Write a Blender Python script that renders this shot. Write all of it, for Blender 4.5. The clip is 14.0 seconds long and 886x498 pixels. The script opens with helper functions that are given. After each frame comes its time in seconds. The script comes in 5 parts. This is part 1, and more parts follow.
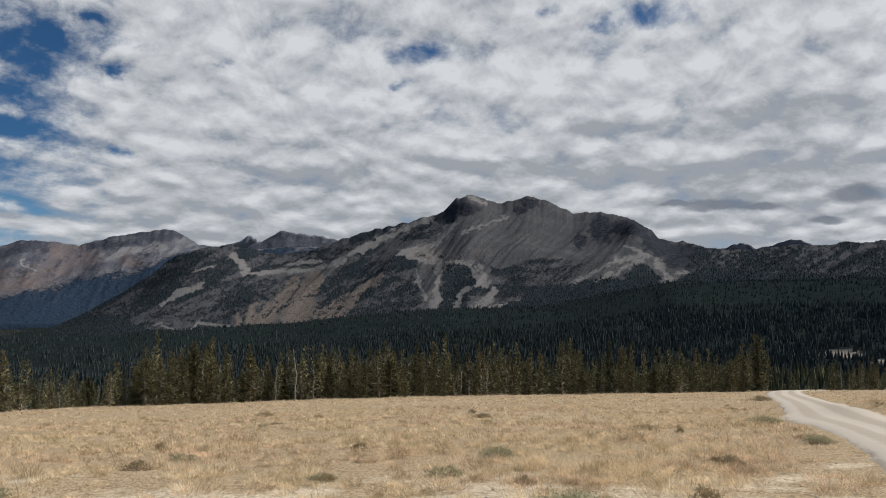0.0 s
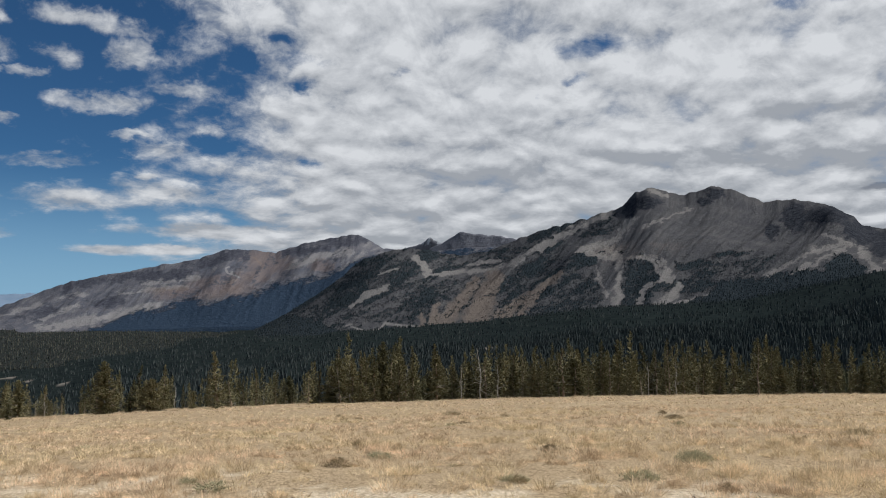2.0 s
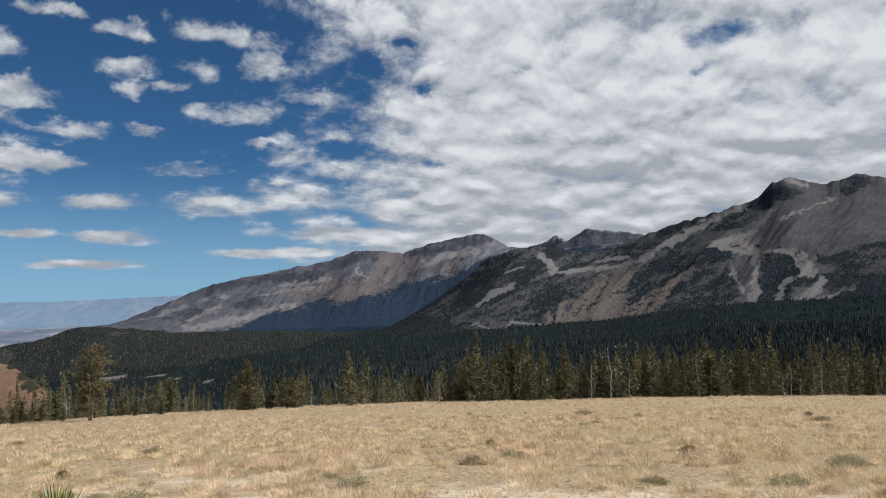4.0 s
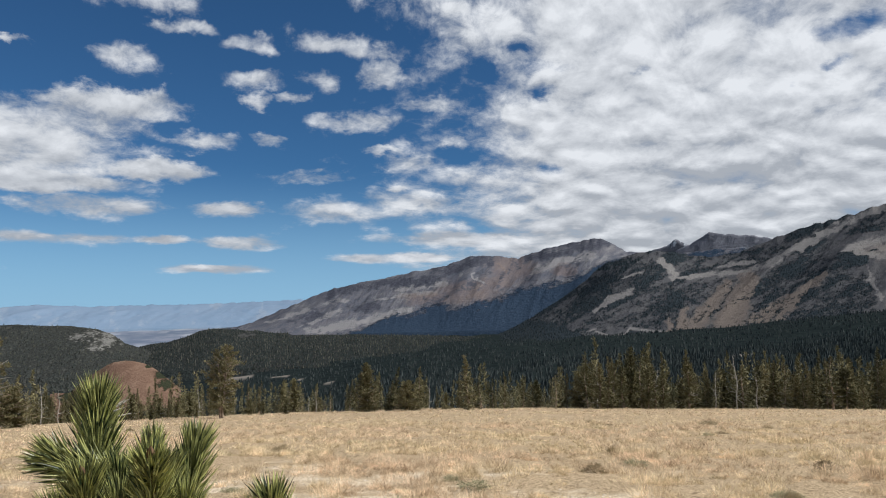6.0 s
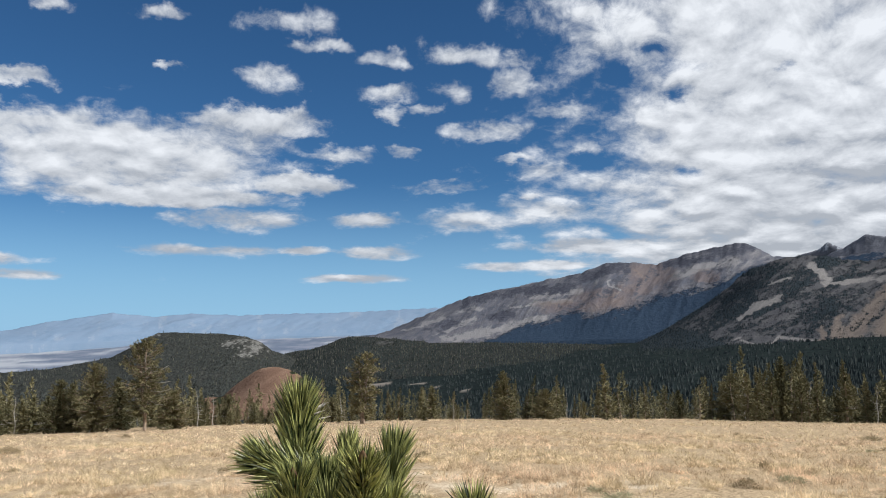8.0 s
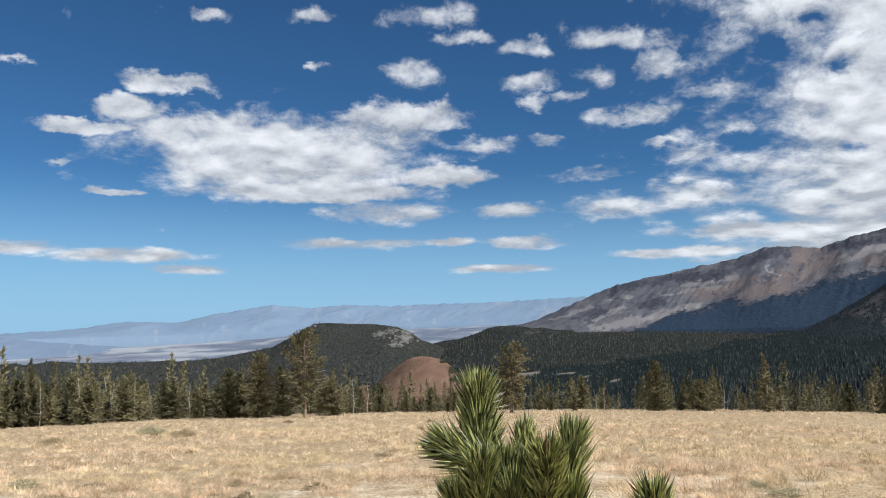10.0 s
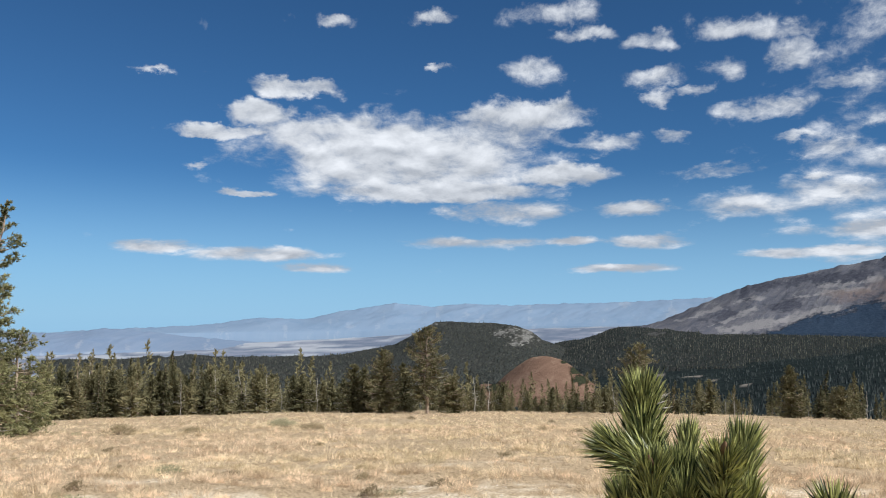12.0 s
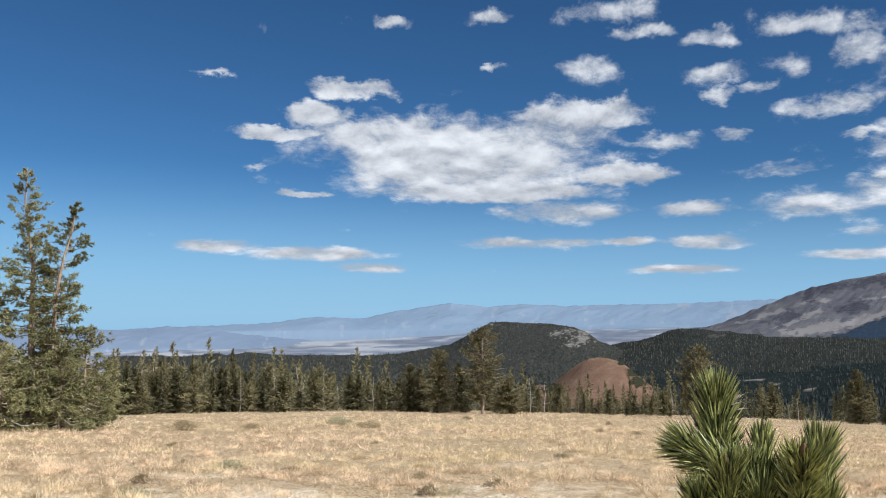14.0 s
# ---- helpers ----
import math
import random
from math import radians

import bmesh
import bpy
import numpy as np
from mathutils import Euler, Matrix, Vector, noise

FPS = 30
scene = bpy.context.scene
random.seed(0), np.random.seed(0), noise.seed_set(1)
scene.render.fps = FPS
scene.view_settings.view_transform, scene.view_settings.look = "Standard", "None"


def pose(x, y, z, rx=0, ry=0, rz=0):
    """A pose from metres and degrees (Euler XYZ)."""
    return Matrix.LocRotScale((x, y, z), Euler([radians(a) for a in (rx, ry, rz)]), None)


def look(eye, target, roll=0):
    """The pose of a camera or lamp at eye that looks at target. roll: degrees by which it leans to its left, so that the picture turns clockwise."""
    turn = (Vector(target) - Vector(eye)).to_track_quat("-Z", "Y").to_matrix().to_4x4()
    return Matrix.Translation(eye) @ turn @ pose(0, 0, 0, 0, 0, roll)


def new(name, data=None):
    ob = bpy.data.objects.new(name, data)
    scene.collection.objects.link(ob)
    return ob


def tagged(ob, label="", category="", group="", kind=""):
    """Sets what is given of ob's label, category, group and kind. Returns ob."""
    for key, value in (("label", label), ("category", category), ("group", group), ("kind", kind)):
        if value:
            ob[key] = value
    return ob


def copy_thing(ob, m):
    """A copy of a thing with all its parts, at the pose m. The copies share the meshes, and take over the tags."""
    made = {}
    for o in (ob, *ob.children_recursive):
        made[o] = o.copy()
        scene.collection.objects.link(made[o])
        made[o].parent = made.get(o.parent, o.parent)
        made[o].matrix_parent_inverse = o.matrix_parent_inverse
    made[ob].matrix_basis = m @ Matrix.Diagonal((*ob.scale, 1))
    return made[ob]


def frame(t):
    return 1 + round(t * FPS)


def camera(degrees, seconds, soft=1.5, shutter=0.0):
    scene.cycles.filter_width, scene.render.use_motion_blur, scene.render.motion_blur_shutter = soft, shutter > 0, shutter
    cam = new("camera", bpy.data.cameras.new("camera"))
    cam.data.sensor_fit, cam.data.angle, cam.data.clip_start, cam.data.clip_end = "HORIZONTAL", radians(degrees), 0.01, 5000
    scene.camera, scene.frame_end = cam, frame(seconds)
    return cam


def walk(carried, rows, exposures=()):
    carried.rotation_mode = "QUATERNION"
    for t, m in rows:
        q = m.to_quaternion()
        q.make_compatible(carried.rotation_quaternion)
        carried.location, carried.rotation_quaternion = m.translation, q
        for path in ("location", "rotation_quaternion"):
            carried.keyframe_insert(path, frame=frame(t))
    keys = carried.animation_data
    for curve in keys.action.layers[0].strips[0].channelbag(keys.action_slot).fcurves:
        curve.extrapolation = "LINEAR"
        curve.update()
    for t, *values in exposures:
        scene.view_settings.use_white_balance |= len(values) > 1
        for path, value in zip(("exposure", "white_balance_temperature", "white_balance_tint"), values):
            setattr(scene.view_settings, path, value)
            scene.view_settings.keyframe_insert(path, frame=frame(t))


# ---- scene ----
cam = camera(56.3, 14.0, soft=1.0)
EYE = 1.6
PATH = [
    (0.0, pose(0.267, 0.034, EYE - 0.038, 94.54, -0.87, -2.48)),
    (0.5, pose(0.236, 0.067, EYE - 0.031, 94.49, -0.60, -0.91)),
    (1.0, pose(0.210, 0.102, EYE - 0.015, 94.17, -0.00, 3.89)),
    (1.5, pose(0.182, 0.126, EYE - 0.009, 94.26, 0.11, 8.01)),
    (2.0, pose(0.159, 0.137, EYE - 0.003, 94.35, 0.08, 9.92)),
    (2.5, pose(0.142, 0.135, EYE + 0.001, 94.28, 0.03, 11.70)),
    (3.0, pose(0.119, 0.116, EYE + 0.005, 94.25, 0.20, 13.92)),
    (5.5, pose(0.035, -0.003, EYE + 0.006, 94.60, 0.32, 24.82)),
    (6.0, pose(0.026, -0.026, EYE + 0.009, 94.69, 0.08, 26.60)),
    (6.5, pose(0.014, -0.039, EYE + 0.018, 94.63, 0.41, 29.28)),
    (7.0, pose(-0.016, -0.048, EYE + 0.014, 94.76, 0.49, 32.07)),
    (7.5, pose(-0.036, -0.030, EYE + 0.015, 95.08, 0.36, 33.48)),
    (8.0, pose(-0.065, -0.035, EYE + 0.003, 95.26, 0.09, 35.87)),
    (8.5, pose(-0.070, -0.038, EYE + 0.003, 95.35, 0.19, 38.03)),
    (9.0, pose(-0.069, -0.052, EYE + 0.005, 95.07, 0.38, 40.75)),
    (11.5, pose(-0.097, -0.119, EYE + 0.007, 94.50, 0.12, 52.40)),
    (12.0, pose(-0.105, -0.130, EYE + 0.005, 94.56, -0.14, 54.27)),
    (12.5, pose(-0.093, -0.143, EYE + 0.006, 94.57, -0.26, 55.96)),
    (13.0, pose(-0.087, -0.150, EYE + 0.007, 94.59, -0.37, 57.13)),
    (13.5, pose(-0.101, -0.156, EYE + 0.004, 94.53, -0.47, 57.78)),
    (14.0, pose(-0.100, -0.164, EYE + 0.004, 94.55, -0.51, 58.08)),
]
walk(cam, PATH, [(0.0, -0.18, 5950, 10), (1.5, -0.15, 5950, 10), (5.0, 0.03, 5900, 10), (9.0, 0.25, 5850, 10), (14.0, 0.25, 5800, 10)])

# ---- world: sun and broken cloud ----
SUN_AZ, SUN_EL = -72.0, 40.0   # degrees; azimuth is counted to the left of +y


class Nodes:
    """A short hand for wiring a node tree."""

    def __init__(self, tree):
        self.tree = tree
        tree.nodes.clear()

    def add(self, kind, **values):
        node = self.tree.nodes.new(kind)
        for key, value in values.items():
            setattr(node, key, value)
        return node

    def put(self, socket, value):
        if isinstance(value, bpy.types.NodeSocket):
            self.tree.links.new(value, socket)
        elif value is not None:
            socket.default_value = value

    def math(self, op, a, b=None, c=None, clamp=False):
        n = self.add("ShaderNodeMath", operation=op, use_clamp=clamp)
        for s, v in zip(n.inputs, (a, b, c)):
            self.put(s, v)
        return n.outputs[0]

    def vec(self, op, a, b=None, scale=None):
        n = self.add("ShaderNodeVectorMath", operation=op)
        self.put(n.inputs[0], a)
        self.put(n.inputs[1], b)
        if scale is not None:
            self.put(n.inputs["Scale"], scale)
        return n.outputs["Value"] if op in ("LENGTH", "DOT_PRODUCT") else n.outputs[0]

    def noise(self, vector, scale, detail=4.0, rough=0.55, distort=0.0):
        n = self.add("ShaderNodeTexNoise")
        self.put(n.inputs["Vector"], vector)
        for key, v in (("Scale", scale), ("Detail", detail), ("Roughness", rough), ("Distortion", distort)):
            self.put(n.inputs[key], v)
        return n.outputs[0]

    def ramp(self, fac, lo, hi, to_lo=0.0, to_hi=1.0):
        n = self.add("ShaderNodeMapRange", interpolation_type="SMOOTHSTEP")
        for s, v in zip(n.inputs, (fac, lo, hi, to_lo, to_hi)):
            self.put(s, v)
        return n.outputs[0]

    def mix(self, fac, a, b):
        n = self.add("ShaderNodeMix", data_type="RGBA")
        for s, v in zip((n.inputs[0], n.inputs[6], n.inputs[7]), (fac, a, b)):
            if isinstance(v, tuple) and len(v) == 3:
                v = (*v, 1.0)
            self.put(s, v)
        return n.outputs[2]

    def attr(self, name):
        return self.add("ShaderNodeAttribute", attribute_name=name).outputs["Fac"]


# Clouds left of the deck, as (azimuth, elevation, half width, half height) in degrees
CLOUD_BANK = [(64.3, 15.3, 2.9, 0.62), (69.3, 12.2, 3.3, 0.5), (67.0, 13.5, 2.3, 0.85), (57.2, 10.9, 9.4, 2.5), (63.1, 12.3, 4.4, 1.1), (48.1, 13.6, 4.2, 1.0), (45.9, 9.6, 3.5, 0.69), (67.7, 8.1, 1.9, 0.27),
              (55.5, 8.5, 7.7, 0.7), (51.6, 12.3, 5.4, 1.6)]
PUFFS = [(47.7, 16.7, 2.1, 1.0), (55.2, 20.1, 1.7, 0.5), (46.7, 20.4, 3.1, 0.92), (44.6, 18.8, 2.3, 0.5), (62.4, 19.8, 1.7, 0.45), (73.6, 15.8, 1.3, 0.25), (40.6, 18.2, 1.9, 0.58), (34.2, 18.4, 2.5, 0.77), (35.0, 16.1, 1.9, 0.92),
         (39.7, 15.9, 2.5, 0.69), (39.2, 14.6, 1.2, 0.54), (36.9, 14.8, 1.2, 0.46), (31.0, 16.7, 1.5, 1.2), (32.7, 13.3, 3.5, 0.69), (38.5, 11.8, 1.1, 0.42), (42.9, 11.6, 2.7, 0.62), (54.2, 16.8, 1.0, 0.25), (71.5, 10.0, 0.8, 0.25)]
EDGE_PUFFS = [(35.8, 9.5, 3.3, 0.52), (30.9, 11.5, 1.2, 0.35), (28.7, 10.5, 2.3, 0.77), (25.8, 12.2, 1.3, 0.69), (27.1, 14.6, 2.7, 0.62), (30.4, 18.0, 2.1, 0.7), (34.6, 7.1, 2.7, 0.77), (33.2, 7.2, 4.4, 0.9),
              (27.6, 7.8, 6.2, 1.0), (22.7, 9.3, 4.6, 1.15), (29.5, 8.8, 0.8, 0.35), (24.7, 18.7, 2.5, 1.5), (25.4, 20.9, 1.9, 0.77)]
LOW_BARS = [(41.1, 7.2, 2.9, 0.6), (50.1, 7.1, 4.6, 0.8), (52.0, 5.0, 4.6, 0.45), (45.5, 5.1, 1.7, 0.33), (40.1, 5.0, 3.1, 0.55), (42.2, 3.2, 3.5, 0.3), (31.7, 4.0, 2.7, 0.36), (28.6, 4.1, 3.6, 0.4), (73.6, 4.5, 2.9, 0.5),
            (66.8, 4.1, 4.8, 0.5), (63.3, 3.2, 2.7, 0.36), (25.0, 5.4, 6.0, 0.7)]
# ragged dark cloud below the deck
SMOKE = [(-20.6, 7.5, 2.6, 0.40), (-23.2, 7.3, 1.8, 0.3), (-18.6, 7.6, 1.6, 0.22), (-28.9, 7.9, 1.7, 0.75), (-27.4, 6.3, 1.1, 0.28)]
# gaps in the deck, and its darker bars
GAPS = [(-0.2, 17.7, 2.4, 0.6), (-16.6, 19.9, 3.1, 0.7), (-9.3, 20.5, 1.5, 0.5), (-13.2, 19.5, 1.2, 0.4), (19.4, 16.9, 1.3, 0.5), (23.8, 16.8, 0.9, 0.6), (25.2, 11.2, 1.7, 0.6), (19.2, 10.0, 0.8, 0.35), (1.0, 15.7, 0.6, 0.35),
        (12.7, 16.4, 0.6, 0.35), (21.1, 18.3, 0.9, 0.4), (19.6, 15.2, 0.6, 0.5), (3.4, 14.4, 0.35, 0.25)]
DARK_BANKS = [(-23.2, 9.6, 6.9, 1.0), (-13.1, 9.9, 7.7, 0.54), (-25.6, 13.2, 6.2, 1.15), (-5.4, 10.4, 5.8, 0.46), (8.0, 9.6, 5.0, 0.5), (-12.0, 13.0, 3.0, 0.6), (4.0, 12.5, 3.0, 0.6)]

world = bpy.data.worlds.new("sky")
scene.world = world
world.use_nodes = True
w = Nodes(world.node_tree)
sky = w.add("ShaderNodeTexSky", sky_type="NISHITA", sun_disc=False, sun_elevation=radians(SUN_EL), sun_rotation=radians(-SUN_AZ),
            altitude=2800.0, air_density=1.0, dust_density=0.4, ozone_density=2.5)
view = w.add("ShaderNodeTexCoord").outputs["Generated"]
axes = w.add("ShaderNodeSeparateXYZ")
w.put(axes.inputs[0], view)
dx, dy, dz = axes.outputs
az = w.math("MULTIPLY", w.math("ARCTAN2", w.math("MULTIPLY", dx, -1.0), dy), 57.29578)
el = w.math("MULTIPLY", w.math("ARCSINE", dz), 57.29578)
# the cloud sheet recedes: cloudlets flatten and crowd together towards the horizon
def on_sheet(lift):
    c = w.add("ShaderNodeCombineXYZ")
    w.put(c.inputs[0], w.math("DIVIDE", az, 3.2))
    w.put(c.inputs[1], w.math("MULTIPLY", w.math("LOGARITHM", w.math("MAXIMUM", w.math("ADD", el, 5.0 + lift), 1.0), 2.71828), 9.5))
    return c.outputs[0]


flat, flat_up = on_sheet(0.0), on_sheet(0.5)


def cloudlets(at):
    """Rounded cloudlets, some 0.1 across on the sheet, broken up by finer turbulence."""
    turb = w.add("ShaderNodeTexNoise")
    w.put(turb.inputs["Vector"], at)
    w.put(turb.inputs["Scale"], 1.3)
    w.put(turb.inputs["Detail"], 4.0)
    bent = w.vec("ADD", at, w.vec("SCALE", w.vec("SUBTRACT", turb.outputs["Color"], (0.5, 0.5, 0.5)), scale=0.55))
    cell = w.add("ShaderNodeTexVoronoi", feature="SMOOTH_F1")
    w.put(cell.inputs["Vector"], bent)
    w.put(cell.inputs["Scale"], 1.2)
    w.put(cell.inputs["Smoothness"], 0.65)
    dome = w.math("SUBTRACT", 0.86, cell.outputs["Distance"])
    return w.math("ADD", w.math("MULTIPLY", dome, 0.42), w.math("MULTIPLY", w.noise(at, 0.85, 6.0, 0.6, 0.3), 0.68))


lumps, lumps_up = cloudlets(flat), cloudlets(flat_up)
broad = w.noise(flat, 0.17, 3.0, 0.5)
place = w.add("ShaderNodeCombineXYZ")
calm = w.ramp(el, 3.0, 14.0, 0.18, 1.0)
wob = w.noise(flat, 1.5, 5.0, 0.6)
wob2 = w.noise(flat, 1.0, 5.0, 0.6, 0.3)
w.put(place.inputs[0], w.math("ADD", az, w.math("MULTIPLY", w.math("MULTIPLY", w.math("SUBTRACT", wob2, 0.5), calm), 4.6)))
w.put(place.inputs[1], w.math("ADD", el, w.math("MULTIPLY", w.math("MULTIPLY", w.math("SUBTRACT", wob, 0.5), calm), 2.1)))
spot = place.outputs[0]


def nearest(spots):
    near = None
    for a, e, ra, re in spots:
        d = w.vec("LENGTH", w.vec("MULTIPLY", w.vec("SUBTRACT", spot, (a, e, 0.0)), (1.0 / ra, 1.0 / re, 0.0)))
        near = d if near is None else w.math("MINIMUM", near, d)
    return near


puff = w.math("MAXIMUM", w.ramp(nearest(PUFFS + EDGE_PUFFS), 2.0, 0.1, 0.0, 0.95), w.ramp(nearest(LOW_BARS), 1.7, 0.3, 0.0, 1.15))
bank = w.ramp(nearest(CLOUD_BANK), 1.75, 0.5, 0.0, 1.2)
puff = w.math("MAXIMUM", puff, bank)
edge = w.math("ADD", 28.8, w.math("MULTIPLY", w.math("SUBTRACT", broad, 0.5), 9.0))
deck = w.math("MULTIPLY", w.math("ADD", w.math("SUBTRACT", edge, az), 8.0), 0.055, clamp=True)
deck = w.math("SUBTRACT", w.math("MULTIPLY", deck, 1.16), w.ramp(nearest(GAPS), 2.0, 0.1, 0.0, 0.44))
behind = w.ramp(w.math("ABSOLUTE", az), 90.0, 150.0, 0.0, 1.0)
cover = w.math("MAXIMUM", puff, w.math("MAXIMUM", deck, w.math("MULTIPLY", behind, 0.55)))
body = w.math("ADD", cover, w.math("MULTIPLY", w.math("SUBTRACT", lumps, 0.57), 1.7))
fleck = w.noise(flat, 2.2, 6.0, 0.68, 0.4)
body = w.math("ADD", body, w.math("MULTIPLY", w.math("SUBTRACT", fleck, 0.5), w.ramp(az, 12.0, 26.0, 0.35, 1.0)))
dense = w.math("MULTIPLY", w.ramp(body, 0.26, w.ramp(az, 10.0, 32.0, 0.95, 1.12)), w.ramp(el, 0.5, 3.0))
# tops catch the light, bases stay grey
relief = w.math("MULTIPLY", w.math("SUBTRACT", lumps, lumps_up), 2.0)
shade = w.math("ADD", w.math("ADD", 0.66, relief), w.math("MULTIPLY", w.math("SUBTRACT", broad, 0.5), 0.9))
shade = w.math("ADD", shade, w.math("MULTIPLY", w.math("SUBTRACT", lumps, 0.57), w.ramp(az, 20.0, 42.0, 1.8, 0.9)))
shade = w.math("ADD", shade, w.ramp(az, 8.0, 40.0, -0.02, -0.36))
shade = w.math("ADD", shade, w.math("MULTIPLY", w.math("SUBTRACT", fleck, 0.5), 0.75))
shade = w.math("SUBTRACT", shade, w.ramp(nearest(DARK_BANKS), 1.6, 0.2, 0.0, 0.42))
shade = w.math("ADD", shade, w.ramp(el, 3.0, 16.0, w.ramp(az, -5.0, 40.0, -0.32, -0.02), 0.15), clamp=True)
cloud = w.mix(shade, (0.39, 0.395, 0.40), (0.77, 0.752, 0.72))
smoke = w.math("MULTIPLY", w.ramp(nearest(SMOKE), 1.25, 0.55), 0.8)
cloud = w.mix(smoke, cloud, (0.19, 0.20, 0.225))
blue = w.vec("MULTIPLY", sky.outputs[0], (0.0300, 0.0480, 0.0570))
haze = w.ramp(el, 10.5, -1.0, 0.0, 0.82)
blue = w.mix(haze, blue, (0.29, 0.47, 0.62))
back = w.add("ShaderNodeBackground")
w.put(back.inputs[0], w.mix(dense, blue, cloud))
out = w.add("ShaderNodeOutputWorld")
w.tree.links.new(back.outputs[0], out.inputs[0])

sun = new("sun", bpy.data.lights.new("sun", "SUN"))
sun.data.energy, sun.data.angle, sun.data.color = 5.0, radians(0.6), (1.0, 0.95, 0.86)
far_sun = Vector((-math.sin(radians(SUN_AZ)) * math.cos(radians(SUN_EL)), math.cos(radians(SUN_AZ)) * math.cos(radians(SUN_EL)), math.sin(radians(SUN_EL))))
sun.matrix_world = look(far_sun * 50, (0, 0, 0))

# ---- numbers: smooth noise, profiles ----
def lattice(ix, iy, seed):
    h = (ix.astype(np.int64) * 374761393 + iy.astype(np.int64) * 668265263 + seed * 974711) & 0x7FFFFFFF
    h = ((h ^ (h >> 13)) * 1274126177) & 0x7FFFFFFF
    return ((h ^ (h >> 16)) & 0xFFFF) / 65535.0


def wave(x, y, seed=0):
    """Smooth value noise, 0 to 1."""
    ix, iy = np.floor(x), np.floor(y)
    fx, fy = x - ix, y - iy
    fx, fy = fx * fx * (3 - 2 * fx), fy * fy * (3 - 2 * fy)
    a, b = lattice(ix, iy, seed), lattice(ix + 1, iy, seed)
    c, d = lattice(ix, iy + 1, seed), lattice(ix + 1, iy + 1, seed)
    return (a + (b - a) * fx) * (1 - fy) + (c + (d - c) * fx) * fy


def fbm(x, y, seed=0, octaves=5, gain=0.5):
    total, amp, norm = 0.0, 1.0, 0.0
    for k in range(octaves):
        total = total + amp * wave(x * 2**k, y * 2**k, seed + 17 * k)
        norm += amp
        amp *= gain
    return total / norm


def ridged(x, y, seed=0, octaves=5, gain=0.55):
    total, amp, norm = 0.0, 1.0, 0.0
    for k in range(octaves):
        total = total + amp * (1 - np.abs(2 * wave(x * 2**k, y * 2**k, seed + 31 * k) - 1))
        norm += amp
        amp *= gain
    return total / norm


def step(x, lo, hi):
    s = np.clip((x - lo) / (hi - lo), 0, 1)
    return s * s * (3 - 2 * s)


def curve(x, points):
    """A profile through (x, value) pairs."""
    px, py = zip(*sorted(points))
    return np.interp(x, px, py)


def polar(a, r):
    return -np.sin(np.radians(a)) * r, np.cos(np.radians(a)) * r


# ---- materials ----
def surface(name, rough=0.9, spec=0.0):
    mat = bpy.data.materials.new(name)
    mat.use_nodes = True
    n = Nodes(mat.node_tree)
    bsdf = n.add("ShaderNodeBsdfPrincipled")
    bsdf.inputs["Roughness"].default_value = rough
    bsdf.inputs["Specular IOR Level"].default_value = spec
    end = n.add("ShaderNodeOutputMaterial")
    n.tree.links.new(bsdf.outputs[0], end.inputs[0])
    return mat, n, bsdf


def bumped(n, bsdf, height, strength, distance):
    b = n.add("ShaderNodeBump")
    n.put(b.inputs["Strength"], strength)
    n.put(b.inputs["Distance"], distance)
    n.put(b.inputs["Height"], height)
    n.tree.links.new(b.outputs[0], bsdf.inputs["Normal"])


def spot_of(n):
    return n.add("ShaderNodeNewGeometry").outputs["Position"]


def ground_material():
    mat, n, bsdf = surface("ground")
    p = spot_of(n)
    fine, mid = n.noise(p, 9.0, 4.0, 0.65), n.noise(p, 1.6, 5.0, 0.65)
    litter = n.noise(p, 24.0, 4.0, 0.75)
    straw = n.mix(n.ramp(litter, 0.40, 0.60), (0.19, 0.138, 0.082), (0.58, 0.440, 0.278))
    grit = n.noise(p, 26.0, 4.0, 0.75)
    sand = n.mix(n.ramp(grit, 0.38, 0.62), (0.36, 0.275, 0.182), (0.80, 0.670, 0.49))
    straw = n.mix(n.ramp(n.noise(p, 7.0, 4.0, 0.75), 0.53, 0.62, 0.0, 0.7), straw, (0.17, 0.122, 0.075))
    sand = n.mix(n.ramp(n.noise(p, 9.0, 4.0, 0.8), 0.52, 0.62, 0.0, 0.8), sand, (0.22, 0.17, 0.12))
    meadow = n.mix(n.ramp(n.math("ADD", n.attr("sandy"), n.math("MULTIPLY", n.math("SUBTRACT", mid, 0.5), 2.0)), 0.2, 0.9), straw, sand)
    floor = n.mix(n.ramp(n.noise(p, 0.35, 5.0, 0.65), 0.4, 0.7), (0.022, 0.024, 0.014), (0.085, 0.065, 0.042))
    # tree cover seen from afar, near black: shade is included in the colour
    shaded_canopy = n.mix(n.ramp(n.noise(p, 0.07, 6.0, 0.7), 0.35, 0.7), (0.010, 0.014, 0.015), (0.022, 0.028, 0.026))
    # valley plain tinted blue-violet, its haze put into the base colour
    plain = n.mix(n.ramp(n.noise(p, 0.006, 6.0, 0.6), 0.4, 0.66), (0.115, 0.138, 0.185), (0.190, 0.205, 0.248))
    color = n.mix(n.attr("meadow"), n.mix(n.attr("forest"), floor, shaded_canopy), meadow)
    color = n.mix(n.attr("bare"), color, (0.20, 0.175, 0.15))
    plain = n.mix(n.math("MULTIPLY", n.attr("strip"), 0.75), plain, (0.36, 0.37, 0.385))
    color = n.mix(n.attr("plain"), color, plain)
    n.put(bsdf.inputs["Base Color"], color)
    bumped(n, bsdf, n.math("ADD", fine, mid), 0.5, 0.05)
    return mat


